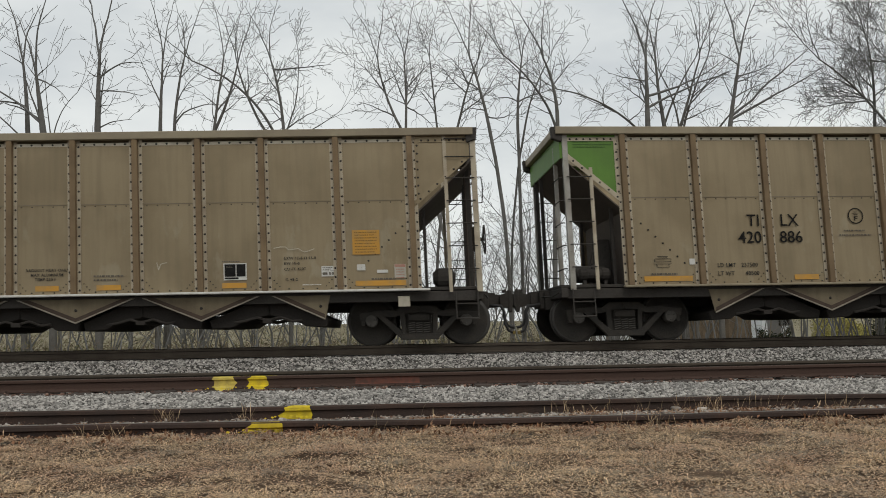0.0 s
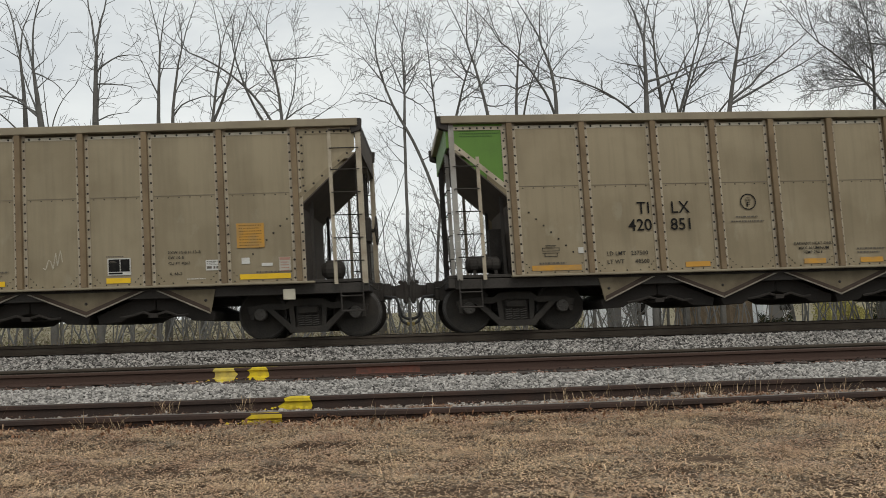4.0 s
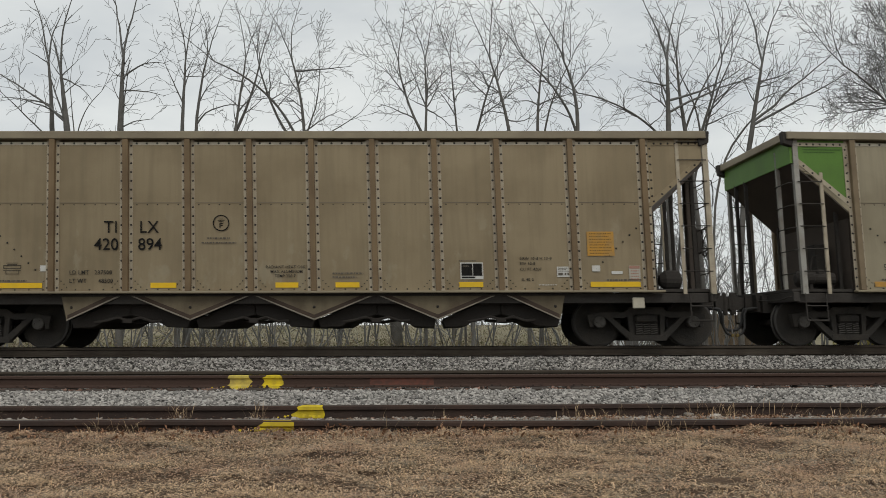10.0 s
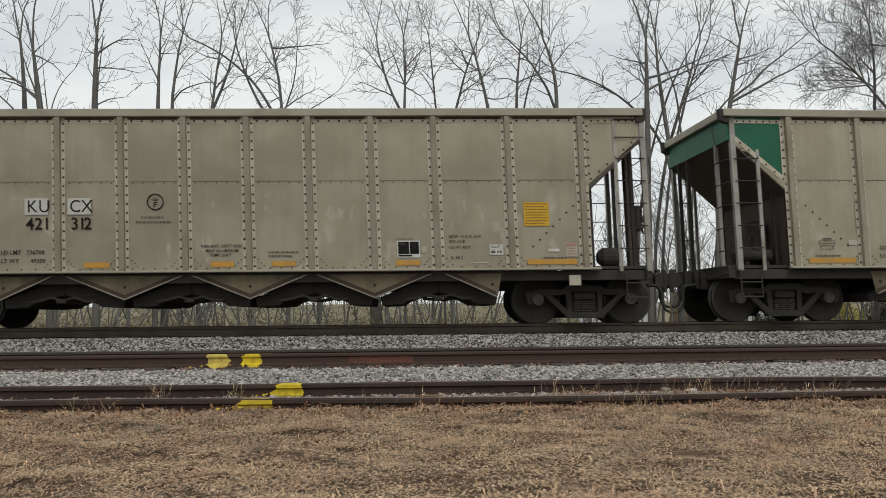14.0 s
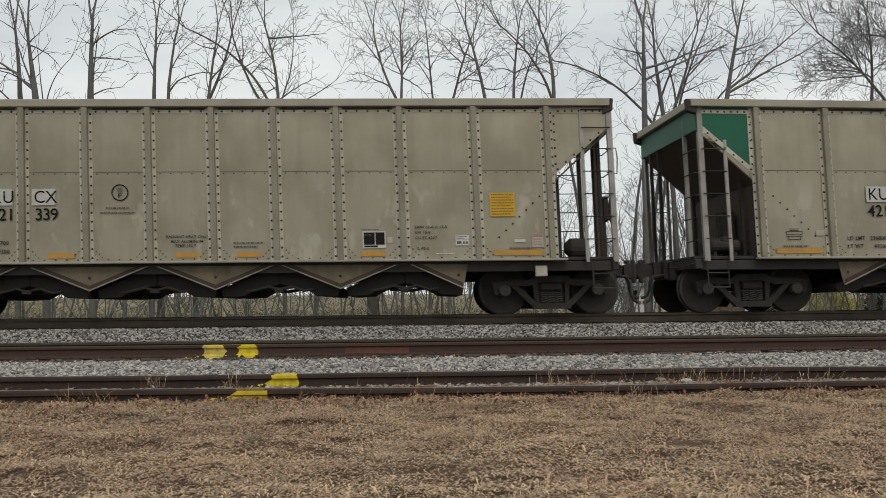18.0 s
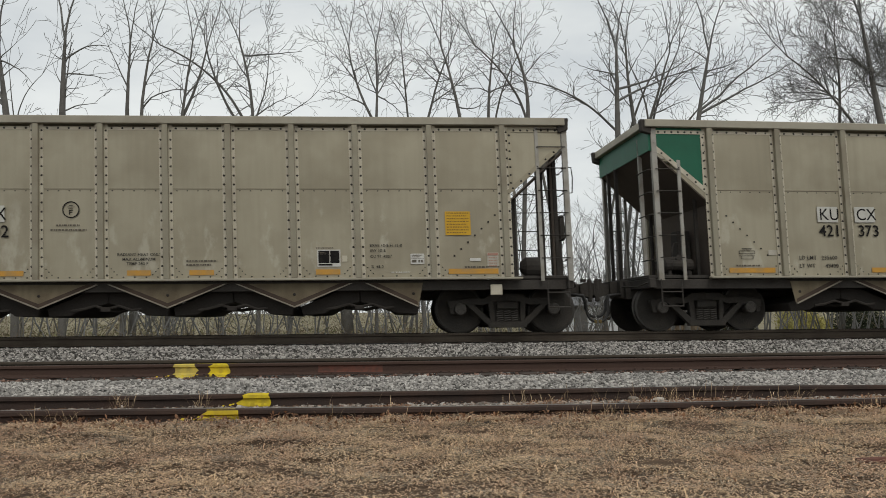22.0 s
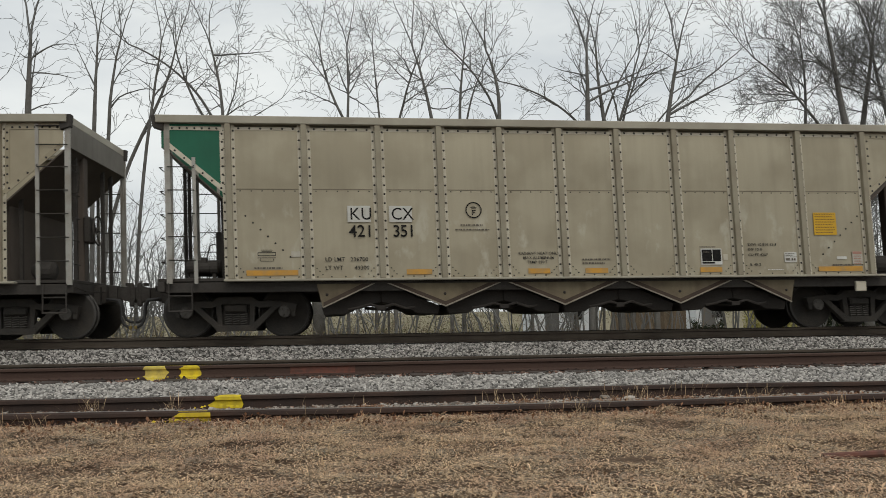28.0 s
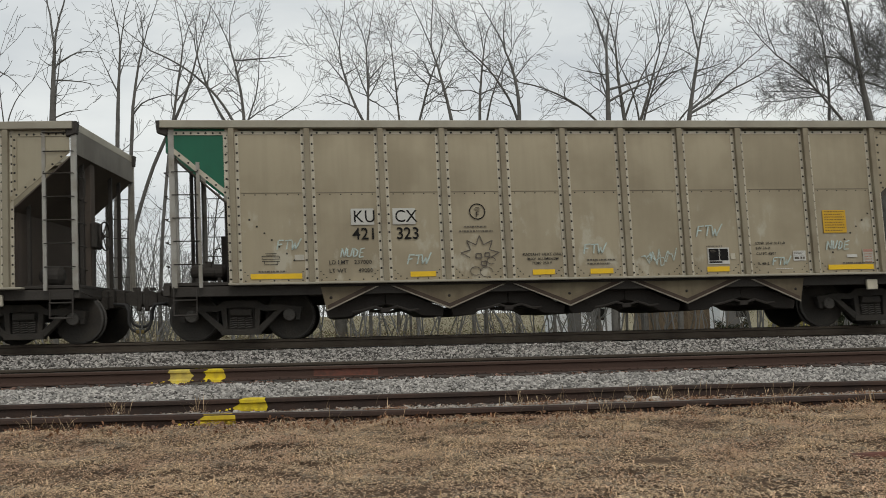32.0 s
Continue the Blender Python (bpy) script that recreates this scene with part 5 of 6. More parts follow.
def build_ends(car, tone, lite):
    """Slope sheets, posts, ladders, platforms and brake gear of both ends."""
    for e in (-1, 1):
        w, post = END_OUT[e], POST_X[e]
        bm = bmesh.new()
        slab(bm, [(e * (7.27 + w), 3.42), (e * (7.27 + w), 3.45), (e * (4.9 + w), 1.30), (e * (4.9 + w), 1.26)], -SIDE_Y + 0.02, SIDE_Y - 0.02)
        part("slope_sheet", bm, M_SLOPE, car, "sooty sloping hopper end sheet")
        # the +x end sheet takes a darker colour than the sides, as shade
        bm = boxed(e * (7.30 + w), e * (7.25 + w), -SIDE_Y + 0.01, SIDE_Y - 0.01, 3.42, 3.86)
        part("end_sheet", bm, lite if e < 0 else (M_END if tone == "grey" else M_SLOPE), car, "green painted end sheet" if e < 0 else "")
        bm = boxed(e * 7.40, e * 7.22, -SIDE_Y - 0.062, SIDE_Y + 0.062, CHORD_LO + 0.003, CHORD_HI + 0.004)
        part("end_chord", bm, M_CHORD[tone] if e < 0 or tone == "grey" else M_BLACK, car, bevel=0.01)
        for y in (-SIDE_Y, SIDE_Y):
            bm = made(slab, [(e * 7.44, 3.78), (e * 7.46, 4.005), (e * 7.22, 4.012), (e * 7.26, 3.72)], y - 0.065, y + 0.065)
            part("corner_casting", bm, M_BLACK, car, "black corner casting", 0.012)
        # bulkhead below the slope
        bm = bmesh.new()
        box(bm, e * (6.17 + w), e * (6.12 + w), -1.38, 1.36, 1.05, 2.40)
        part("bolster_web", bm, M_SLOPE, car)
        # deck, end sill and draft beam
        bm = bmesh.new()
        box(bm, e * 7.42, e * 6.0, -1.5, 1.5, 1.0, 1.06)
        box(bm, e * 7.42, e * 7.30, -1.55, 1.55, 0.82, 0.998)
        part("end_platform", bm, M_BLACK, car, bevel=0.008)
        # posts
        for y in (-SIDE_Y, SIDE_Y):
            q = -1 if y < 0 else 1
            bm = bmesh.new()
            box(bm, e * post - 0.05, e * post + 0.05, y - 0.02, y + 0.02, 0.96, CHORD_LO)
            box(bm, e * post - 0.05, e * post - 0.035, y, y - q * 0.07, 0.96, CHORD_LO)
            for i in range(15):
                stud(bm, e * post, y - 0.02, 1.1 + 0.19 * i, 0.014)
            part("corner_post", bm, M_POST if tone == "grey" or e < 0 else M_RIB_PALE, car)
            bm = bmesh.new()
            x = e * (6.74 + w)
            box(bm, x - 0.032, x + 0.032, y - 0.026, y + 0.01, 0.96, 3.24 if e < 0 else CHORD_LO)
            part("ladder_stile", bm, M_POST if tone == "grey" else M_RIB_PALE, car)
            for z in (1.38, 1.80, 2.22, 2.64, 3.06, 3.46, 3.80):
                if z > 3.2 and e < 0:
                    continue
                bm = bmesh.new()
                rod(bm, [(e * post, y, z), (e * post, y + q * 0.05, z), (x, y + q * 0.05, z), (x, y, z)], 0.011, 5)
                part("rung", bm, M_TRUCK, car)
            bm = bmesh.new()
            for xx in (e * (7.22 + w), e * (6.82 + w)):
                rod(bm, [(xx, y + q * 0.02, 0.98), (xx, y + q * 0.04, 0.46)], 0.014, 5)
            rod(bm, [(e * (7.22 + w), y + q * 0.04, 0.47), (e * (6.82 + w), y + q * 0.04, 0.47)], 0.018, 5)
            rod(bm, [(e * (7.22 + w), y + q * 0.04, 0.74), (e * (6.82 + w), y + q * 0.04, 0.74)], 0.014, 5)
            part("stirrup_step", bm, M_BLACK, car)
        # posts across the end, with end rungs
        for y, half in ((-0.95, 0.032), (0.55, 0.025), (1.05, 0.025)):
            bm = boxed(e * 7.30, e * 7.23, y - half, y + half, 1.05, 3.75 if y < 0 and e < 0 else 3.45)
            part("end_post", bm, M_POST if y < 0 and e < 0 else M_BLACK, car)
        for y in (-1.2, 1.2):
            bm = boxed(e * (6.33 + w), e * (6.27 + w), y - 0.03, y + 0.03, 1.05, 2.55)
            part("inner_post", bm, M_BLACK, car)
        for z in (1.35, 1.78, 2.2, 2.62, 3.05):
            bm = bmesh.new()
            rod(bm, [(e * 7.28, -SIDE_Y, z), (e * 7.34, -SIDE_Y, z), (e * 7.34, -0.95, z), (e * 7.28, -0.95, z)], 0.011, 5)
            part("end_rung", bm, M_TRUCK, car)
    # brake reservoir and valve on one end, hand brake on the other
    bm = bmesh.new()
    rod(bm, [(-7.02, -0.85, 1.28), (-6.98, -0.85, 1.28), (-6.40, -0.85, 1.28), (-6.34, -0.85, 1.28)], [0.08, 0.155, 0.155, 0.08], 14)
    part("air_reservoir", bm, M_BLACK, car, smooth=False)
    bm = bmesh.new()
    rod(bm, [(-7.0, -1.15, 1.27), (-6.96, -1.15, 1.27), (-6.84, -1.15, 1.27), (-6.82, -1.15, 1.27), (-6.56, -1.15, 1.27), (-6.54, -1.15, 1.27), (-6.42, -1.15, 1.27), (-6.38, -1.15, 1.27)], [0.06, 0.12, 0.12, 0.10, 0.10, 0.12, 0.12, 0.05], 12)
    for x in (-6.88, -6.48):
        box(bm, x - 0.03, x + 0.03, -1.2, -1.1, 1.06, 1.17)
    box(bm, -6.72, -6.62, -1.2, -1.08, 1.36, 1.46)
    part("brake_valve", bm, M_BLACK, car)
    bm = bmesh.new()
    rod(bm, [(6.52, -1.0, 1.25), (6.62, -1.0, 1.25), (6.89, -1.0, 1.25), (6.95, -1.0, 1.25)], [0.10, 0.19, 0.19, 0.08], 14)
    part("brake_cylinder", bm, M_BLACK, car)
    bm = bmesh.new()
    ring = [(7.56, -0.62 + 0.27 * math.cos(k * math.pi / 10), 2.02 + 0.27 * math.sin(k * math.pi / 10)) for k in range(21)]
    rod(bm, ring, 0.016, 6, False)
    for k in range(5):
        a = k * 2 * math.pi / 5
        rod(bm, [(7.52, -0.62, 2.02), (7.56, -0.62 + 0.27 * math.cos(a), 2.02 + 0.27 * math.sin(a))], 0.012, 5)
    rod(bm, [(7.36, -0.62, 2.02), (7.56, -0.62, 2.02)], 0.035, 8)
    part("brake_wheel", bm, M_BLACK, car, "black spoked hand-brake wheel")
    bm = boxed(7.342, 7.46, -0.80, -0.44, 1.78, 2.28)
    part("brake_box", bm, M_BLACK, car, bevel=0.03)
    bm = bmesh.new()
    box(bm, 7.35, 7.40, -0.74, -0.66, 1.05, 1.8)
    part("brake_chain", bm, M_BLACK, car)
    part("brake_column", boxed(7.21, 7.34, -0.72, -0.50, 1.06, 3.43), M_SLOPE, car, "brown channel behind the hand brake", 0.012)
    bm = boxed(-6.50, -6.24, -0.72, -0.40, 1.06, 1.98)
    rod(bm, [(-6.50, -0.75, 1.75), (-6.60, -0.78, 1.72), (-6.66, -0.78, 1.5), (-6.62, -0.78, 1.1)], 0.016, 5)
    part("retaining_valve", bm, M_BLACK, car, "tall black brake valve body", 0.02)
    # bent retainer pipe
    bm = bmesh.new()
    rod(bm, [(7.32, -1.45, 3.1), (7.5, -1.45, 3.1), (7.52, -1.45, 2.9), (7.5, -1.45, 2.62), (7.32, -1.45, 2.6)], 0.012, 5)
    part("grab_iron", bm, M_TRUCK, car)


def build_under(car, tone):
    """Centre sill, chutes, doors and couplers."""
    bm = boxed(-7.6, 7.6, -0.33, 0.33, 0.66, 1.02)
    part("centre_sill", bm, M_BLACK, car, bevel=0.01)
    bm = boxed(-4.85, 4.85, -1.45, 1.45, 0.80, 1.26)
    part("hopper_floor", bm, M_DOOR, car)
    for c, half_w in ((-4.62, (0.0, 0.95)), (-2.27, (0.95, 0.95)), (0.0, (0.95, 0.95)), (2.27, (0.95, 0.95)), (4.62, (0.95, 0.0))):
        y = -1.50
        l, r = half_w
        tip = c if l and r else c + (0.11 if r else -0.11)
        pts = [(c - (l + 0.05 if l else 0.0), 0.94), (c + (r + 0.05 if r else 0.0), 0.94), (tip + 0.02, 0.525), (tip - 0.02, 0.525)]
        part("chute_plate", made(slab, pts, y - 0.012, y), M_CHUTE, car, "dusty tan triangular chute plate")
        for q, reach in ((-1, l), (1, r)):
            if reach:
                part("chute_band", made(slab, [(c + q * (reach - 0.12), 0.938), (c + q * (reach + 0.07), 0.938), (tip, 0.53), (tip, 0.60)], y - 0.022, y - 0.013), M_BAND, car, "rusty dark band along the chute's edge")
                part("chute_edge", made(slab, [(c + q * (reach + 0.06), 0.94), (c + q * (reach + 0.115), 0.94), (tip - q * 0.008, 0.497), (tip - q * 0.008, 0.522)], y - 0.045, y), M_EDGE, car)
        stud_bm = bmesh.new()
        stud(stud_bm, c + (0.0 if l and r else (0.18 if r else -0.18)), y - 0.012, 0.74, 0.03, 0.02)
        part("chute_bolt", stud_bm, M_RIVET, car)
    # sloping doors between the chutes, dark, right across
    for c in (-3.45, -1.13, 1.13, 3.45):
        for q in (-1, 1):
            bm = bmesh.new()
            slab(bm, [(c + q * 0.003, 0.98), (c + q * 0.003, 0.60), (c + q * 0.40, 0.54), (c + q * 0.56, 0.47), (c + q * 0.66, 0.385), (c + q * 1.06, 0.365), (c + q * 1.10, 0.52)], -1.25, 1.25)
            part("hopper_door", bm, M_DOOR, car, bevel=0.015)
        bm = bmesh.new()
        rod(bm, [(c - 0.62, -1.36, 0.47), (c - 0.42, -1.36, 0.50), (c - 0.2, -1.36, 0.56), (c, -1.36, 0.50), (c + 0.22, -1.36, 0.56), (c + 0.45, -1.36, 0.48), (c + 0.62, -1.36, 0.50)], 0.026, 6)
        rod(bm, [(c - 0.3, -0.9, 0.50), (c + 0.1, -0.9, 0.47), (c + 0.4, -0.9, 0.52)], 0.03, 6)
        box(bm, c - 0.09, c + 0.07, -1.40, -1.30, 0.46, 0.54)
        part("door_link", bm, M_DOOR, car)
    for e in (-1, 1):
        bm = bmesh.new()
        box(bm, e * 7.3, e * 7.75, -0.16, 0.16, 0.70, 1.0)
        box(bm, e * 7.70, e * 8.02, -0.10, 0.10, 0.76, 0.96)
        slab(bm, [(e * 7.84, 0.73), (e * 8.05, 0.68), (e * 8.10, 0.74), (e * 8.10, 0.97), (e * 7.99, 1.0), (e * 7.84, 0.95)], -0.20, 0.14)
        box(bm, e * 7.90, e * 7.98, -0.12, 0.06, 1.0, 1.06)
        box(bm, e * 7.30, e * 7.52, -0.45, -0.30, 0.64, 0.98)
        rod(bm, [(e * 8.03, -0.17, 0.60), (e * 8.03, -0.17, 0.63), (e * 8.03, -0.17, 1.02), (e * 8.03, -0.17, 1.06)], [0.03, 0.05, 0.05, 0.028], 8)
        part("coupler", bm, M_BLACK, car, "black cast knuckle coupler")
        for y, low in ((-0.40, 0.20), (-0.28, 0.30)):
            bm = bmesh.new()
            rod(bm, [(e * 7.62, y, 0.74), (e * 7.84, y, 0.72), (e * 7.895, y, 0.60), (e * 7.90, y, low + 0.17), (e * 7.955, y, low + 0.05), (e * 8.03, y, low + 0.006), (e * 8.088, y, low)], 0.028, 7)
            part("brake_hose", bm, M_RUBBER, car, smooth=True)
            if y < -0.3:
                part("hose_coupling", boxed(e * 8.035, e * 8.093, y - 0.035, y + 0.035, low - 0.035, low + 0.035), M_BRASS, car, "dull yellow hose coupling", 0.012)
        bm = bmesh.new()
        rod(bm, [(e * 7.45, -1.5, 0.92), (e * 7.52, -1.2, 0.86), (e * 7.58, -0.4, 0.88)], 0.014, 5)
        part("uncoupling_lever", bm, M_TRUCK, car)


def truck_meshes():
    made_of = {}
    bm = bmesh.new()
    for e in (-1, 1):
        slab(bm, [(e * 1.10, 0.46), (e * 1.13, 0.60), (e * 0.72, 0.66), (e * 0.42, 0.64), (e * 0.30, 0.74), (0, 0.74), (0, 0.61), (e * 0.26, 0.60), (e * 0.44, 0.53), (e * 0.74, 0.55)], -0.075, 0.075)
        slab(bm, [(e * 0.80, 0.56), (e * 0.66, 0.56), (e * 0.28, 0.22), (e * 0.28, 0.12), (e * 0.36, 0.13)], -0.07, 0.07)
        slab(bm, [(e * 0.36, 0.60), (e * 0.26, 0.62), (e * 0.24, 0.14), (e * 0.32, 0.14)], -0.065, 0.065)
        slab(bm, [(e * 1.12, 0.60), (e * 1.08, 0.36), (e * 1.01, 0.36), (e * 1.0, 0.58)], -0.06, 0.06)
    box(bm, -0.36, 0.36, -0.08, 0.08, 0.10, 0.215)
    made_of["side_frame"] = mesh_of("side_frame", bm, M_TRUCK, 0.006)
    bm = bmesh.new()
    box(bm, -0.24, 0.24, 0.02, 0.03, 0.21, 0.61)
    made_of["window"] = mesh_of("frame_window", bm, M_BLACK)
    bm = bmesh.new()
    for x in (-0.14, 0.0, 0.14):
        for i in range(5):
            rod(bm, [(x - 0.06, -0.05, 0.235 + i * 0.042), (x + 0.06, -0.05, 0.25 + i * 0.042)], 0.014, 5)
    made_of["spring"] = mesh_of("spring_nest", bm, M_CAP)
    bm = boxed(-0.20, 0.20, -0.10, 0.0, 0.45, 0.58)
    made_of["bolster_end"] = mesh_of("bolster_end", bm, M_TRUCK, 0.02)
    bm = bmesh.new()
    lathe(bm, [(0.12, -0.05), (0.42, -0.045), (0.457, -0.035), (0.457, 0.05), (0.482, 0.06), (0.482, 0.09), (0.40, 0.09), (0.16, 0.06)], 28)
    made_of["wheel"] = mesh_of("wheel", bm, M_TRUCK, 0.0)
    made_of["wheel"].materials.append(M_TREAD)
    for p in made_of["wheel"].polygons:
        c = p.center
        if math.hypot(c.x, c.z) > 0.43 and c.y < 0.055:
            p.material_index = 1
    bm = bmesh.new()
    lathe(bm, [(0.03, -0.19), (0.10, -0.185), (0.115, -0.17), (0.115, 0.0), (0.085, 0.02)], 16)
    for k in range(3):
        a = k * 2 * math.pi / 3 + 0.5
        stud(bm, 0.06 * math.cos(a), -0.186, 0.06 * math.sin(a), 0.018, 0.018)
    made_of["bearing"] = mesh_of("bearing_cap", bm, M_CAP)
    bm = bmesh.new()
    rod(bm, [(0, -0.7, 0), (0, 0.7, 0)], 0.085, 12)
    made_of["axle"] = mesh_of("axle", bm, M_BLACK)
    bm = boxed(-0.20, 0.20, -1.0, 1.0, 0.42, 0.66)
    made_of["bolster"] = mesh_of("bolster", bm, M_BLACK, 0.02)
    return made_of


def build_truck(car, meshes, x):
    truck = new("truck", meshes["bolster"])
    truck.parent = car
    truck.location = (x, 0, 0)
    for q, turn in ((-1, 0.0), (1, math.pi)):
        again("side_frame", meshes["side_frame"], truck, 0, q * 1.0, 0, turn=turn)
        again("frame_window", meshes["window"], truck, 0, q * 1.0, 0, turn=turn)
        tagged(again("spring_nest", meshes["spring"], truck, 0, q * 1.0, 0, turn=turn), kind="stuff")
        again("bolster_end", meshes["bolster_end"], truck, 0, q * 1.0, 0, turn=turn)
    for dx in (-0.89, 0.89):
        again("axle", meshes["axle"], truck, dx, 0, 0.457)
        for q, turn in ((-1, 0.0), (1, math.pi)):
            again("wheel", meshes["wheel"], truck, dx, q * 0.76, 0.457, turn=turn)
            again("bearing_cap", meshes["bearing"], truck, dx, q * 0.92, 0.457, turn=turn)
    return truck


def decal(car, name, me, x, z, label="", lift=0.004):
    return again(name, me, car, x, -SIDE_Y - 0.010 - lift, z, label)


def joined(lines, mat):
    """Several short lines of small writing as one mesh: rows of (mesh, x, z)."""
    bm = bmesh.new()
    for me, x, z in lines:
        start = len(bm.verts)
        bm.from_mesh(me)
        bm.verts.ensure_lookup_table()
        for v in bm.verts[start:]:
            v.co.x += x
            v.co.z += z
    return mesh_of("writing", bm, mat)


def build_writing(car, tone, lite):
    """The stencils and notices that every car carries, on the camera's side."""
    def put(name, key, fill, x, z, label="", lift=0.004):
        if key not in PANELS:
            PANELS[key] = fill()
        ob = decal(car, name, PANELS[key], x, z, label, lift)
        if "lettering" in name or "print" in name or "stencil" in name:
            tagged(ob, kind="stuff")
        return ob

    def card(w, h, mat):
        return lambda: mesh_of("card", boxed(0, w, -0.001, 0.003, 0, h), mat, 0)

    nz = 1.81 if tone == "grey" else 1.67
    put("yellow_notice", ("notice", tone), card(0.47 if tone == "grey" else 0.50, 0.44 if tone == "grey" else 0.45, M_YELLOW if tone == "grey" else M_ORANGE), 5.07, nz, "yellow notice sticker with lines of small print")
    if tone == "tan":
        put("white_label", "square_label", card(0.15, 0.11, M_WHITE), 5.14, 1.38)
        put("white_label", "square_label", card(0.15, 0.11, M_WHITE), -4.98, 1.40)
    else:
        put("white_label", "low_label", card(0.17, 0.10, M_PALE_LABEL), -5.06, 1.43)
        put("white_label", "faded_label", card(0.09, 0.11, M_STRIP), 3.16, 1.33, "faded pale label")
    put("notice_print", "notice_print", lambda: bars_mesh([(0.03, 0.40 - 0.052 * i, 0.36 + 0.05 * (i % 3 != 1), 0.018) for i in range(8)], M_PRINT), 5.07 + (0.0 if tone == "grey" else 0.015), nz, lift=0.007)
    put("black_placard", "placard", card(0.42, 0.31, M_WHITE), 2.71, 1.24, "black and white stencilled data placard")
    for k, (x, z, w, h) in enumerate(((0.02, 0.065, 0.20, 0.225), (0.235, 0.065, 0.165, 0.225), (0.02, 0.02, 0.25, 0.03))):
        put("placard_field", ("field", k), card(w, h, M_INK), 2.71 + x, 1.24 + z, lift=0.009)
    put("placard_print", "placard_print", lambda: bars_mesh([(0.05, 0.25, 0.10, 0.012), (0.05, 0.225, 0.12, 0.012), (-0.02, 0.33, 0.32, 0.02)], M_FAINT), 2.71, 1.24, lift=0.012)
    put("data_lettering", "data", lambda: joined([(text_mesh(text, 0.072, M_FAINT_DARK, 1.05), 0.02 * (k == 3), (0.39, 0.295, 0.19, 0.0)[k])
                                                  for k, text in enumerate(("EXW 10-8 H 13-8", "EW 10-8", "CU FT 4207", "IL 48-2"))], M_FAINT_DARK), 3.67 if tone == "grey" else 3.81, 1.21)
    put("white_label", "wl", card(0.25, 0.19, M_WHITE), 4.41 if tone == "grey" else 4.49, 1.28, "small white label with faint print")
    put("label_print", "wlp", lambda: bars_mesh([(0.02, 0.155, 0.20, 0.014), (0.02, 0.125, 0.15, 0.014), (0.01, 0.10, 0.23, 0.006), (0.02, 0.03, 0.21, 0.045)], M_FAINT), 4.41 if tone == "grey" else 4.49, 1.28, lift=0.009)
    put("lettering", "fine", lambda: bars_mesh([(0.0, 0.0, 0.34, 0.016)], M_WHITE), 4.05 if tone == "grey" else 4.14, 1.125)
    put("white_label", "wl2", card(0.20, 0.055, M_WHITE), 5.50, 1.33)
    put("white_label", "rlb", card(0.21, 0.25, M_PALE_LABEL), 5.82, 1.235, "small red and white label")
    put("red_label", "rl", card(0.19, 0.05, M_RED), 5.83, 1.43, lift=0.009)
    put("label_print", "rlp", lambda: bars_mesh([(0.02, -0.05 * i - 0.02, 0.15, 0.018) for i in range(4)], M_RED), 5.83, 1.40, lift=0.009)
    put("lettering", "press", lambda: bars_mesh([(0.0, 0.0, 0.44, 0.03)], M_FAINT), 5.40, 1.205)
    put("circle_mark", "ring", ring_mesh, -1.67, 2.29, "black stencilled circle with a letter")
    put("lettering", "pickup", lambda: bars_mesh([(0.10, 0.085, 0.42, 0.028), (0.0, 0.0, 0.64, 0.028)], M_FAINT), -2.03, 1.91)
    put("warning_lettering", "heat", lambda: joined([(text_mesh(text, 0.075, M_FAINT_DARK, 1.0), dx, dz) for dx, dz, text in (
        (0.0, 0.165, "RADIANT HEAT ONLY"), (0.085, 0.08, "MAX ALUMINUM"), (0.16, 0.0, "TEMP 250 F"))], M_FAINT_DARK), -0.86, 1.285)
    put("lettering", "therm", lambda: bars_mesh([(0.0, 0.07, 0.56, 0.03), (0.0, 0.0, 0.44, 0.03)], M_FAINT), 0.36, 1.27)
    put("lettering", "lift", lambda: bars_mesh([(0.0, 0.0, 0.50, 0.03)], M_FAINT), -5.72, 1.215)
    put("consolidated_stencil", "cs", frame_stencil, -5.62, 1.36)
    if tone == "grey":
        tagged(again("end_lettering", text_mesh("KUCX", 0.19, M_WHITE, 0.85), car, 7.306, -0.25, 3.55, "small white initials on the end sheet", math.pi / 2), kind="stuff")
    if lite is M_LIME:
        put("lettering", "lime_lines", lambda: bars_mesh([(0.0, 0.12, 0.30, 0.018), (0.0, 0.07, 0.75, 0.018), (0.0, 0.02, 0.62, 0.018)], M_LIME_DARK), -7.05, 3.60)
    # white box bracket under the sill and small fittings
    if "tag_box" not in PANELS:
        PANELS["tag_box"] = mesh_of("tag_box", boxed(5.86, 6.08, -0.12, -0.06, 0.70, 0.90), M_STRIP, 0.012)
    again("tag_box", PANELS["tag_box"], car, 0, -1.46, 0, "pale sheet-metal tag box under the sill")




def frame_stencil():
    """A stencilled block: two stacked frames with a bar between."""
    bm = bmesh.new()
    for x0, x1, z0, z1 in ((0.03, 0.23, 0.19, 0.20), (-0.03, 0.29, 0.145, 0.155), (-0.03, -0.02, 0.10, 0.145), (0.28, 0.29, 0.10, 0.145), (-0.03, 0.29, 0.09, 0.10),
                           (-0.03, 0.29, 0.05, 0.06), (0.01, 0.02, 0.0, 0.05), (0.24, 0.25, 0.0, 0.05), (0.01, 0.25, -0.01, 0.0), (0.04, 0.22, 0.165, 0.175)):
        box(bm, x0, x1, -0.001, 0, z0, z1)
    return mesh_of("stencil", bm, M_FAINT_DARK)


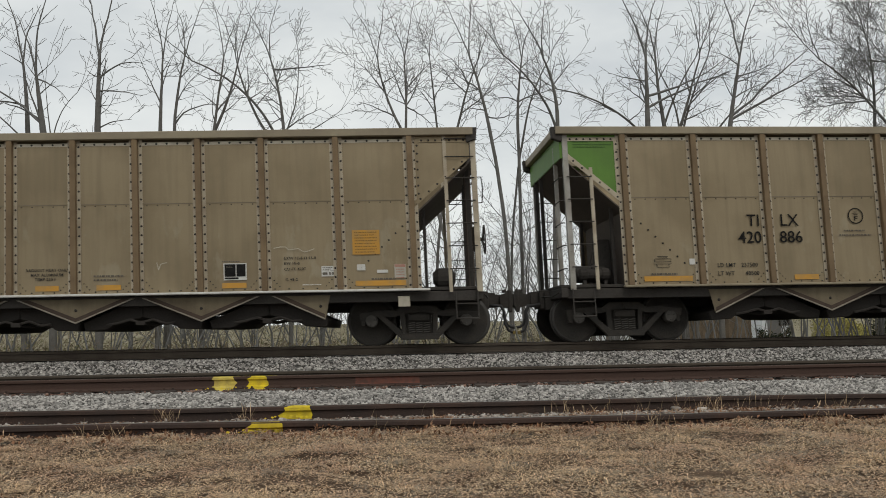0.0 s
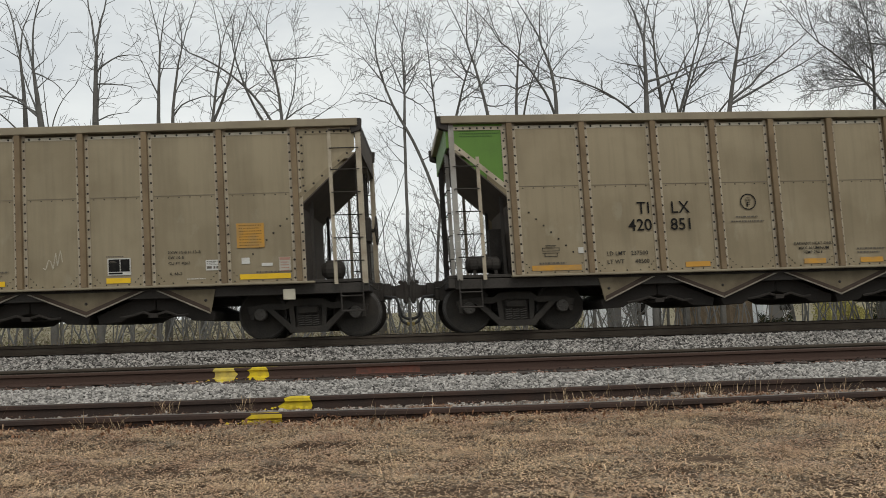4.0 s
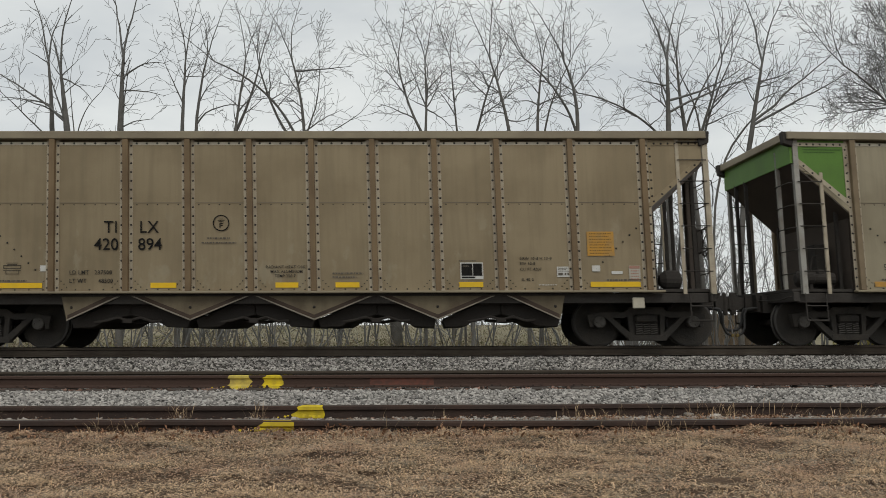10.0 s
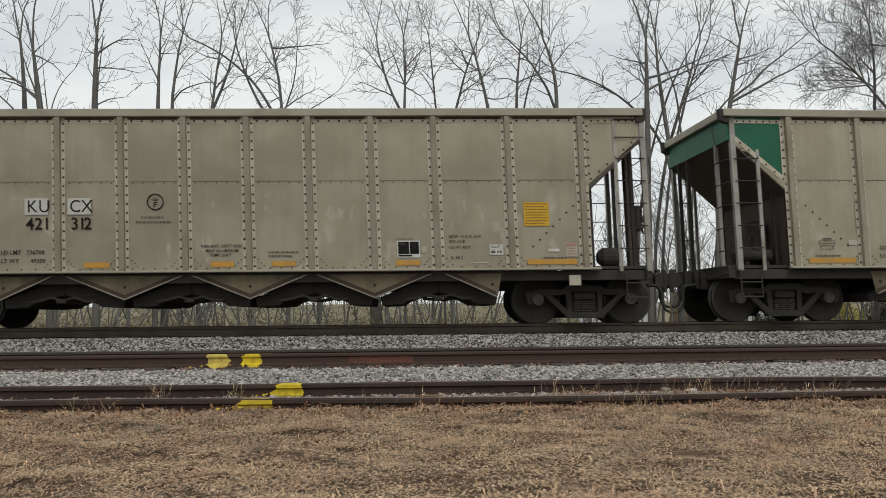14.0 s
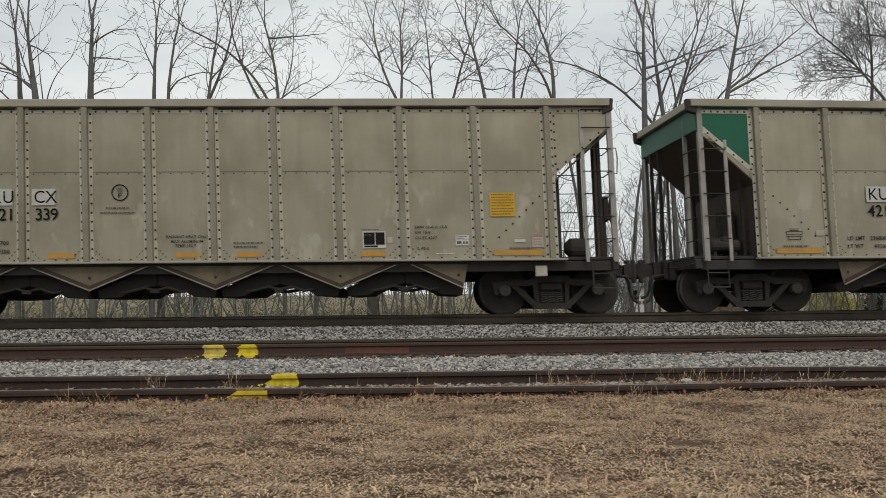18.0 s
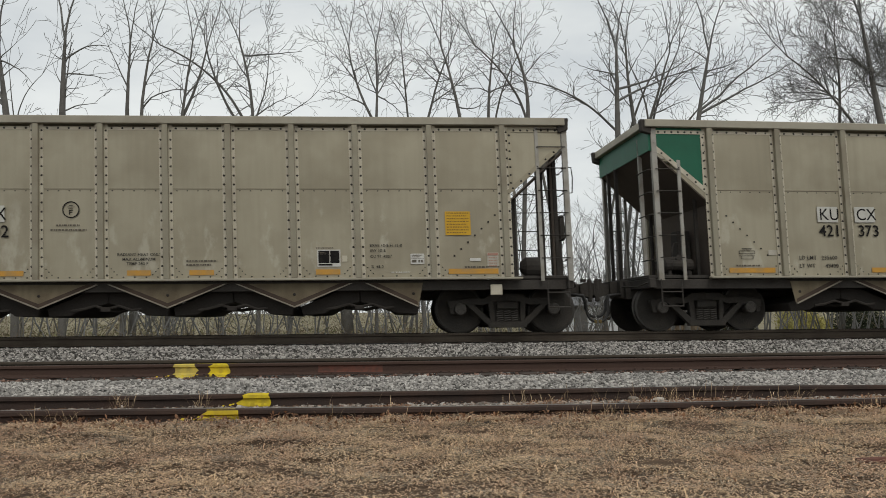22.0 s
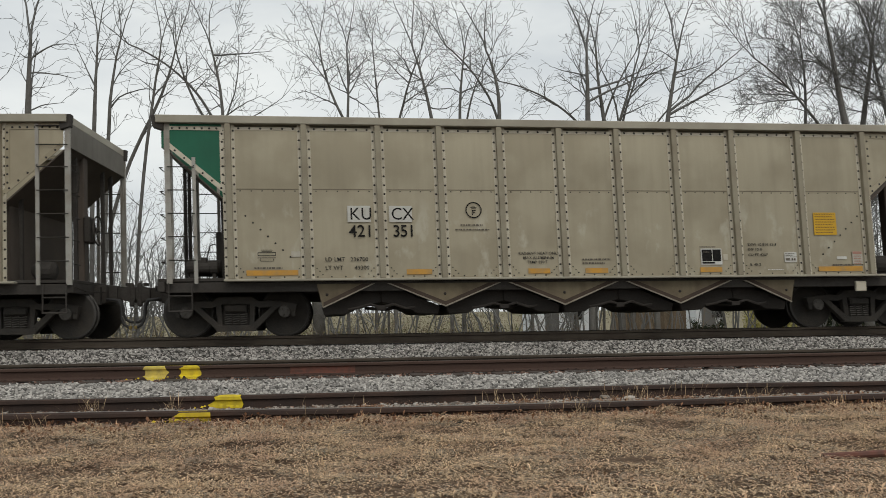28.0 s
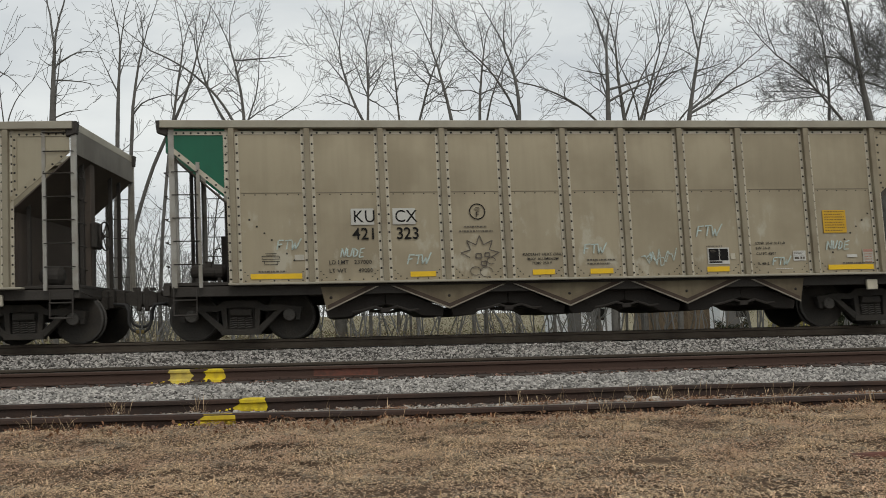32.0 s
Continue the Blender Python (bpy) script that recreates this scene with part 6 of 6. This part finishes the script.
def ring_mesh():
    bm = bmesh.new()
    n = 28
    a = [bm.verts.new((0.153 * math.cos(2 * math.pi * k / n), 0, 0.153 * math.sin(2 * math.pi * k / n))) for k in range(n)]
    b = [bm.verts.new((0.132 * math.cos(2 * math.pi * k / n), 0, 0.132 * math.sin(2 * math.pi * k / n))) for k in range(n)]
    for k in range(n):
        bm.faces.new((a[k], a[(k + 1) % n], b[(k + 1) % n], b[k]))
    for x0, x1, z0, z1 in ((-0.030, -0.012, -0.095, 0.0), (-0.010, 0.040, -0.016, 0.0), (-0.010, 0.030, -0.055, -0.041)):
        box(bm, x0, x1, -0.001, 0, z0, z1)
    for z, w in ((0.070, 0.07), (0.045, 0.13), (0.022, 0.09)):
        box(bm, -w / 2, w / 2, -0.001, 0, z, z + 0.009)
    return mesh_of("circle_mark", bm, M_INK)


TAPES = ((-5.86, 0.92), (-2.97, 0.47), (-0.69, 0.42), (0.41, 0.44), (2.68, 0.44), (5.10, 0.92))


def letter_by_letter(car, text, size, wide, x, z, lift):
    """A word set letter by letter, each a part of its own."""
    for c in text:
        me = text_mesh(c, size, M_INK, wide)
        decal(car, "letter", me, x, z, lift=lift)
        x += max(v.co.x for v in me.vertices) + size * 0.03


def build_marks(car, letters, digits, limit, light, tape, backed):
    """The car's own initials, number, weights and reflective tapes."""
    for text, x in zip(letters, (-3.98, -3.215)):
        if backed:
            if "backing" not in PANELS:
                PANELS["backing"] = mesh_of("backing", boxed(0, 0.42, -0.001, 0.002, 0, 0.30), M_BACKING)
            decal(car, "letter_backing", PANELS["backing"], x - 0.035, 2.065, "white rectangle behind black initials", 0.008)
        letter_by_letter(car, text, 0.32, 0.93, x + (0.16 if text == "TI" else 0.04 if text == "LX" else 0.0), 2.11, 0.010)
    for text, x in zip(digits, (-4.0, -3.20)):
        letter_by_letter(car, text, 0.31, 0.96, x, 1.795, 0.008)
    lines = []
    for k, (a, b, z) in enumerate((("LD LMT", limit, 1.345), ("LT WT", light, 1.19))):
        lines += [(text_mesh(a, 0.108, M_FAINT_DARK, 0.95), 0.0, z - 1.19), (text_mesh(b, 0.108, M_FAINT_DARK, 0.95), 0.46 if k == 0 else 0.53, z - 1.19)]
    tagged(decal(car, "weight_lettering", joined(lines, M_FAINT_DARK), -4.45, 1.19), kind="stuff")
    for x, w in TAPES:
        key = ("tape", tape.name, w)
        if key not in PANELS:
            PANELS[key] = mesh_of("reflective_tape", boxed(0, w, -0.001, 0.002, 0, 0.095), tape)
        decal(car, "reflective_tape", PANELS[key], x, 1.095)


def base_car(tone, lite):
    car = new("hopper_car")
    build_side(car, tone, lite)
    build_side(car, tone, lite, True)
    build_ends(car, tone, lite)
    build_under(car, tone)
    meshes = TRUCK_MESHES
    for x in (-6.13, 6.22):
        build_truck(car, meshes, x)
    build_writing(car, tone, lite)
    return car


TRUCK_MESHES = truck_meshes()
LABELS = {("tan", "lime"): "tan weathered aluminium coal hopper car with lime green corner", ("tan", "teal"): "tan weathered aluminium coal hopper car with dark green corner",
          ("grey", "teal"): "grey weathered aluminium coal hopper car with dark green corner"}


# small unevenness of the train's run: metres ahead of the smooth run at whole seconds
UNEVEN = {2: 0.05, 5: 0.06, 6: 0.01, 7: 0.08, 9: -0.01, 10: -0.03, 11: -0.03, 12: -0.07, 13: -0.01, 17: -0.04, 18: -0.06, 19: -0.06, 20: -0.12, 21: 0.30, 22: -0.1, 23: -0.07, 24: 0.24, 25: -0.10, 30: 0.0, 31: 0.4, 32: 0.11}


def train_place(t, k):
    """Pose of car k at t seconds: the train runs along the curve, gently gaining speed."""
    s = 0.7815 + 11.54645 * t + 0.0228173 * t * t - 0.00032356 * t ** 3 + UNEVEN.get(t, 0.0) - HALF - (k - 1) * PITCH
    ax, ay, _ = on_track(s - 6.13)
    bx, by, _ = on_track(s + 6.13)
    return pose((ax + bx) / 2, (ay + by) / 2, 0, 0, 0, math.degrees(math.atan2(by - ay, bx - ax)))


TRAIN, FIRST = [], {}
for k, (letters, digits, limit, light, corner, tape) in enumerate(CARS):
    tone = "tan" if letters is TI else "grey"
    key = (tone, corner)
    if key not in FIRST:
        FIRST[key] = tagged(base_car(tone, M_LIME if corner == "lime" else M_TEAL), LABELS[key], "railway car", "hopper cars of the passing train")
for k, (letters, digits, limit, light, corner, tape) in enumerate(CARS):
    tone = "tan" if letters is TI else "grey"
    key = (tone, corner)
    if key in FIRST and not FIRST[key].get("used"):
        car = FIRST[key]
        TRAIN.append((k, car))
        car["used"] = 1
    else:
        TRAIN.append((k, None))
CLEAN = {key: copy_thing(car, pose(0, 0, 0)) for key, car in FIRST.items()}
for i, (k, car) in enumerate(TRAIN):
    letters, digits, limit, light, corner, tape = CARS[k]
    tone = "tan" if letters is TI else "grey"
    if car is None:
        car = copy_thing(CLEAN[tone, corner], train_place(0, k))
        TRAIN[i] = (k, car)
    if "used" in car:
        del car["used"]
    build_marks(car, letters, digits, limit, light, M_BRIGHT if tape == "bright" else M_ORANGE, letters is KU)
for car in CLEAN.values():
    for o in list(car.children_recursive) + [car]:
        bpy.data.objects.remove(o)


# ---- spray scrawls ----
STROKES = {"F": (((0, 0), (0, 1)), ((0, 1), (0.6, 1)), ((0, 0.55), (0.45, 0.55))), "T": (((0.35, 0), (0.35, 1)), ((0, 1), (0.75, 1))),
           "W": (((0, 1), (0.2, 0), (0.4, 0.7), (0.6, 0), (1.0, 1.15)),), "N": (((0, 0), (0.05, 1), (0.5, 0), (0.55, 1)),), "U": (((0, 1), (0.05, 0.1), (0.4, 0.1), (0.5, 1)),),
           "D": (((0, 0), (0, 1), (0.45, 0.7), (0.4, 0.2), (0, 0)),), "E": (((0.5, 1), (0, 0.9), (0, 0), (0.5, 0.05)), ((0, 0.5), (0.4, 0.5)))}


def scrawl(car, word, x, z, size, mat, label):
    """A word sprayed freehand, in flat ribbons a few centimetres wide."""
    bm = bmesh.new()
    rng = random.Random(len(word) + int(abs(x) * 10))
    u = 0.0
    for ch in word:
        for line in STROKES[ch]:
            pts = [(x + u + size * (a + 0.22 * b + rng.uniform(-0.05, 0.05)), z + size * (b + 0.1 * a + rng.uniform(-0.04, 0.04))) for a, b in line]
            for (ax, az), (bx, bz) in zip(pts, pts[1:]):
                d = math.hypot(bx - ax, bz - az) or 1
                nx, nz = -(bz - az) / d * 0.011, (bx - ax) / d * 0.011
                bm.faces.new([bm.verts.new((px, 0, pz)) for px, pz in ((ax - nx, az - nz), (bx - nx, bz - nz), (bx + nx, bz + nz), (ax + nx, az + nz))])
        u += size * 0.72
    me = mesh_of("spray_scrawl", bm, mat)
    return tagged(decal(car, "spray_scrawl", me, 0, 0, label, 0.012), kind="stuff")


def loops(car, x, z, w, h, n, mat, label, seed):
    """An illegible looped scribble."""
    rng = random.Random(seed)
    bm = bmesh.new()
    pts = [(x + w * i / n + rng.uniform(-0.05, 0.05) * w, z + h * rng.random()) for i in range(n + 1)]
    for (ax, az), (bx, bz) in zip(pts, pts[1:]):
        d = math.hypot(bx - ax, bz - az) or 1
        nx, nz = -(bz - az) / d * 0.007, (bx - ax) / d * 0.007
        bm.faces.new([bm.verts.new((px, 0, pz)) for px, pz in ((ax - nx, az - nz), (bx - nx, bz - nz), (bx + nx, bz + nz), (ax + nx, az + nz))])
    me = mesh_of("spray_scrawl", bm, mat)
    return tagged(decal(car, "spray_scrawl", me, 0, 0, label, 0.012), kind="stuff")


def stroke(bm, pts, w):
    """A sprayed line through points, as flat ribbons."""
    for (ax, az), (bx, bz) in zip(pts, pts[1:]):
        d = math.hypot(bx - ax, bz - az) or 1
        nx, nz = -(bz - az) / d * w, (bx - ax) / d * w
        bm.faces.new([bm.verts.new((px, 0, pz)) for px, pz in ((ax - nx, az - nz), (bx - nx, bz - nz), (bx + nx, bz + nz), (ax + nx, az + nz))])


def doodle(car, x, z):
    """A spiky crown over two squares and loose rings, in thin dark spray."""
    bm = bmesh.new()
    crown = [(x + (0.36 if k % 2 else 0.2) * math.cos(math.pi * (1.08 - 0.116 * k)), z + 0.06 + (0.36 if k % 2 else 0.2) * math.sin(math.pi * (1.08 - 0.116 * k))) for k in range(11)]
    stroke(bm, crown, 0.010)
    for dx, dz, r in ((-0.03, 0.04, 0.055), (0.13, 0.06, 0.045), (0.06, -0.10, 0.05)):
        stroke(bm, [(x + dx + r * a, z + dz + r * b) for a, b in ((-1, -0.7), (1, -0.8), (0.9, 0.8), (-0.9, 0.7), (-1, -0.7))], 0.013)
    for dx, dz, r in ((-0.10, -0.24, 0.10), (0.10, -0.26, 0.12), (0.2, -0.05, 0.08)):
        stroke(bm, [(x + dx + r * math.cos(k * 0.6), z + dz + 0.8 * r * math.sin(k * 0.6)) for k in range(10)], 0.008)
    tagged(decal(car, "spray_scrawl", mesh_of("spray_scrawl", bm, M_DARKSPRAY), 0, 0, "thin dark sprayed doodle", 0.012), kind="stuff")


def drips(car, a, b, seed):
    """Dark streaks that run down from the seam's rivets."""
    rng = random.Random(seed)
    bm = bmesh.new()
    for i in range(6):
        x = a + (b - a) * (i + 0.5 + rng.uniform(-0.2, 0.2)) / 6
        w, h = rng.uniform(0.015, 0.03), rng.uniform(0.12, 0.38)
        slab(bm, [(x - w, 0), (x + w, 0), (x + w * 0.7, -h * 0.6), (x, -h), (x - w * 0.6, -h * 0.7)], -0.001, 0.001)
    tagged(decal(car, "drip_stains", mesh_of("drip_stains", bm, M_DRIP), 0, SEAM - 0.03, "dark drip stains under the seam", -0.002), kind="stuff")


def sprayed(cars):
    tag = "pale blue sprayed scrawl"
    car = cars[24]
    for word, x, z, size in (("FTW", -5.38, 1.62, 0.17), ("NUDE", -4.24, 1.47, 0.16), ("FTW", -3.02, 1.32, 0.17), ("FTW", 0.30, 1.47, 0.17), ("FTW", 2.52, 1.77, 0.19), ("FTW", 3.98, 1.20, 0.14), ("NUDE", 5.08, 1.48, 0.17)):
        scrawl(car, word, x, z, size, M_SCRAWL, tag)
    loops(car, 1.42, 1.25, 0.52, 0.28, 8, M_SCRAWL, tag, 3)
    doodle(car, -1.66, 1.42)
    loops(car, 1.45, 1.22, 0.62, 0.34, 18, M_SCRAWL, tag, 11)
    bm = bmesh.new()
    head = [(-2.90 + 0.16 * math.cos(0.5 * k + 0.3) + (0.03 if k % 4 == 1 else 0.0), 1.50 + 0.17 * math.sin(0.5 * k + 0.3) + (0.07 if k in (2, 4) else 0.0)) for k in range(14)]
    stroke(bm, head, 0.008)
    stroke(bm, [(-3.0, 1.36), (-2.97, 1.28), (-2.86, 1.26), (-2.80, 1.33), (-2.88, 1.38)], 0.008)
    stroke(bm, [(-2.98, 1.52), (-2.93, 1.49), (-2.88, 1.53), (-2.83, 1.49)], 0.008)
    tagged(decal(cars[1], "spray_scrawl", mesh_of("spray_scrawl", bm, M_STRIP), 0, 0, "faint pale chalk drawing", 0.012), kind="stuff")
    loops(cars[13], -1.78, 1.42, 0.22, 0.24, 7, M_STRIP, "faint pale chalk marks", 13)
    loops(cars[1], 3.62, 1.72, 0.75, 0.12, 7, M_STRIP, "faint pale scratch marks", 5)
    loops(cars[1], 1.5, 1.38, 0.2, 0.25, 5, M_STRIP, "faint pale scratch marks", 6)
    loops(cars[4], 1.55, 1.35, 0.35, 0.4, 9, M_STRIP, "faint pale scratch marks", 7)
    for a, b in ((-3.24, -2.44), (1.30, 2.12)):
        drips(cars[7], a, b, 9)
    loops(cars[19], 1.5, 1.36, 0.2, 0.3, 6, M_STRIP, "faint pale scratch marks", 8)


sprayed(dict(TRAIN))
# how clean or dirty each car's aluminium is
SHADE = (0.82, 0.83, 0.9, 0.88, 0.94, 1.0, 1.08, 0.99, 0.85, 1.0, 1.06, 0.92, 1.0, 1.0, 0.95, 0.97, 1.0, 1.0, 0.93, 0.98, 0.9, 1.0, 0.97, 0.92, 0.93, 0.92)
WARM = {21: 0.2, 22: 0.4, 23: 0.35, 24: 0.6, 25: 0.3, 0: 1.0, 1: 1.0, 2: 0.7, 3: 0.6, 4: 0.5, 8: 1.0, 5: 0.3}
for k, car in TRAIN:
    w = WARM.get(k, 0.0)
    for o in car.children_recursive:
        o.color = (SHADE[k] * (1 + 0.06 * w), SHADE[k] * (1 - 0.03 * w), SHADE[k] * (1 - 0.13 * w), 1)

# one car's sill is scraped to bright metal
for o in dict(TRAIN)[1].children:
    if o.name.startswith("side_sill"):
        o.data = o.data.copy()
        o.data.materials[0] = M_WHITE

# ---- loose things on the ground ----
bm = bmesh.new()
rod(bm, [(2.58, 4.835, -0.625), (3.0, 4.865, -0.618), (3.75, 4.92, -0.622)], 0.021, 8)
bar = new("iron_bar", mesh_of("iron_bar", bm, M_SPRAY_RED))
tagged(bar, "rusty iron bar lying in the dry grass", "iron bar")


def chunk(name, x, y, z, size, squash, mat, label, category, seed):
    rng = random.Random(seed)
    bm = bmesh.new()
    bmesh.ops.create_icosphere(bm, subdivisions=2, radius=size)
    for v in bm.verts:
        k = 1 + 0.28 * noise.noise(v.co * (2.2 / size) + Vector((seed, 0, 0)))
        v.co = Vector((v.co.x * k * squash[0], v.co.y * k * squash[1], v.co.z * k * squash[2]))
    ob = new(name, mesh_of(name, bm, mat))
    ob.location = (x, y, z)
    ob.rotation_euler = (0, 0, rng.uniform(0, 6.28))
    return tagged(ob, label, category)


chunk("wood_scrap", -0.22, 6.60, -0.615, 0.09, (1.5, 0.7, 0.25), M_TIE, "dark scrap of rotten tie wood in the grass", "wood scrap", 3)
chunk("rock", 2.25, 8.35, -0.562, 0.06, (1.8, 0.9, 0.35), M_STONE_OLD, "pale flat stone between the old rails", "rock", 4)
chunk("rock", 2.48, 8.28, -0.566, 0.045, (1.7, 1.0, 0.4), M_STONE_OLD, "pale flat stone between the old rails", "rock", 5)


def spin_rows(place, turn):
    """A wheel's turning, a row for every thirtieth of a second."""
    rows = []
    for i in range(0, 32 * FPS + 1):
        t = i / FPS
        s = 11.54645 * t + 0.0228173 * t * t - 0.00032356 * t ** 3
        rows.append((t, Matrix.Translation(place) @ Matrix.Rotation(s / 0.457, 4, "Y") @ Matrix.Rotation(turn, 4, "Z")))
    return rows


def motions():
    for k, car in TRAIN:
        walk(car, [(t, train_place(t, k)) for t in range(0, 33)])
    # all wheelsets turn alike, so the others take over the first truck's turning
    turning = {}
    for k, car in TRAIN:
        for truck in car.children:
            for o in truck.children:
                kind = o.name.split(".")[0]
                if kind not in ("wheel", "axle", "bearing_cap"):
                    continue
                key = (kind, round(o.location.x, 2), round(o.location.y, 2))
                if key not in turning:
                    walk(o, spin_rows(o.location.copy(), o.rotation_euler.z))
                    turning[key] = o
                else:
                    first = turning[key].animation_data
                    o.rotation_mode = "QUATERNION"
                    o.animation_data_create()
                    o.animation_data.action = first.action
                    o.animation_data.action_slot = first.action_slot


motions()
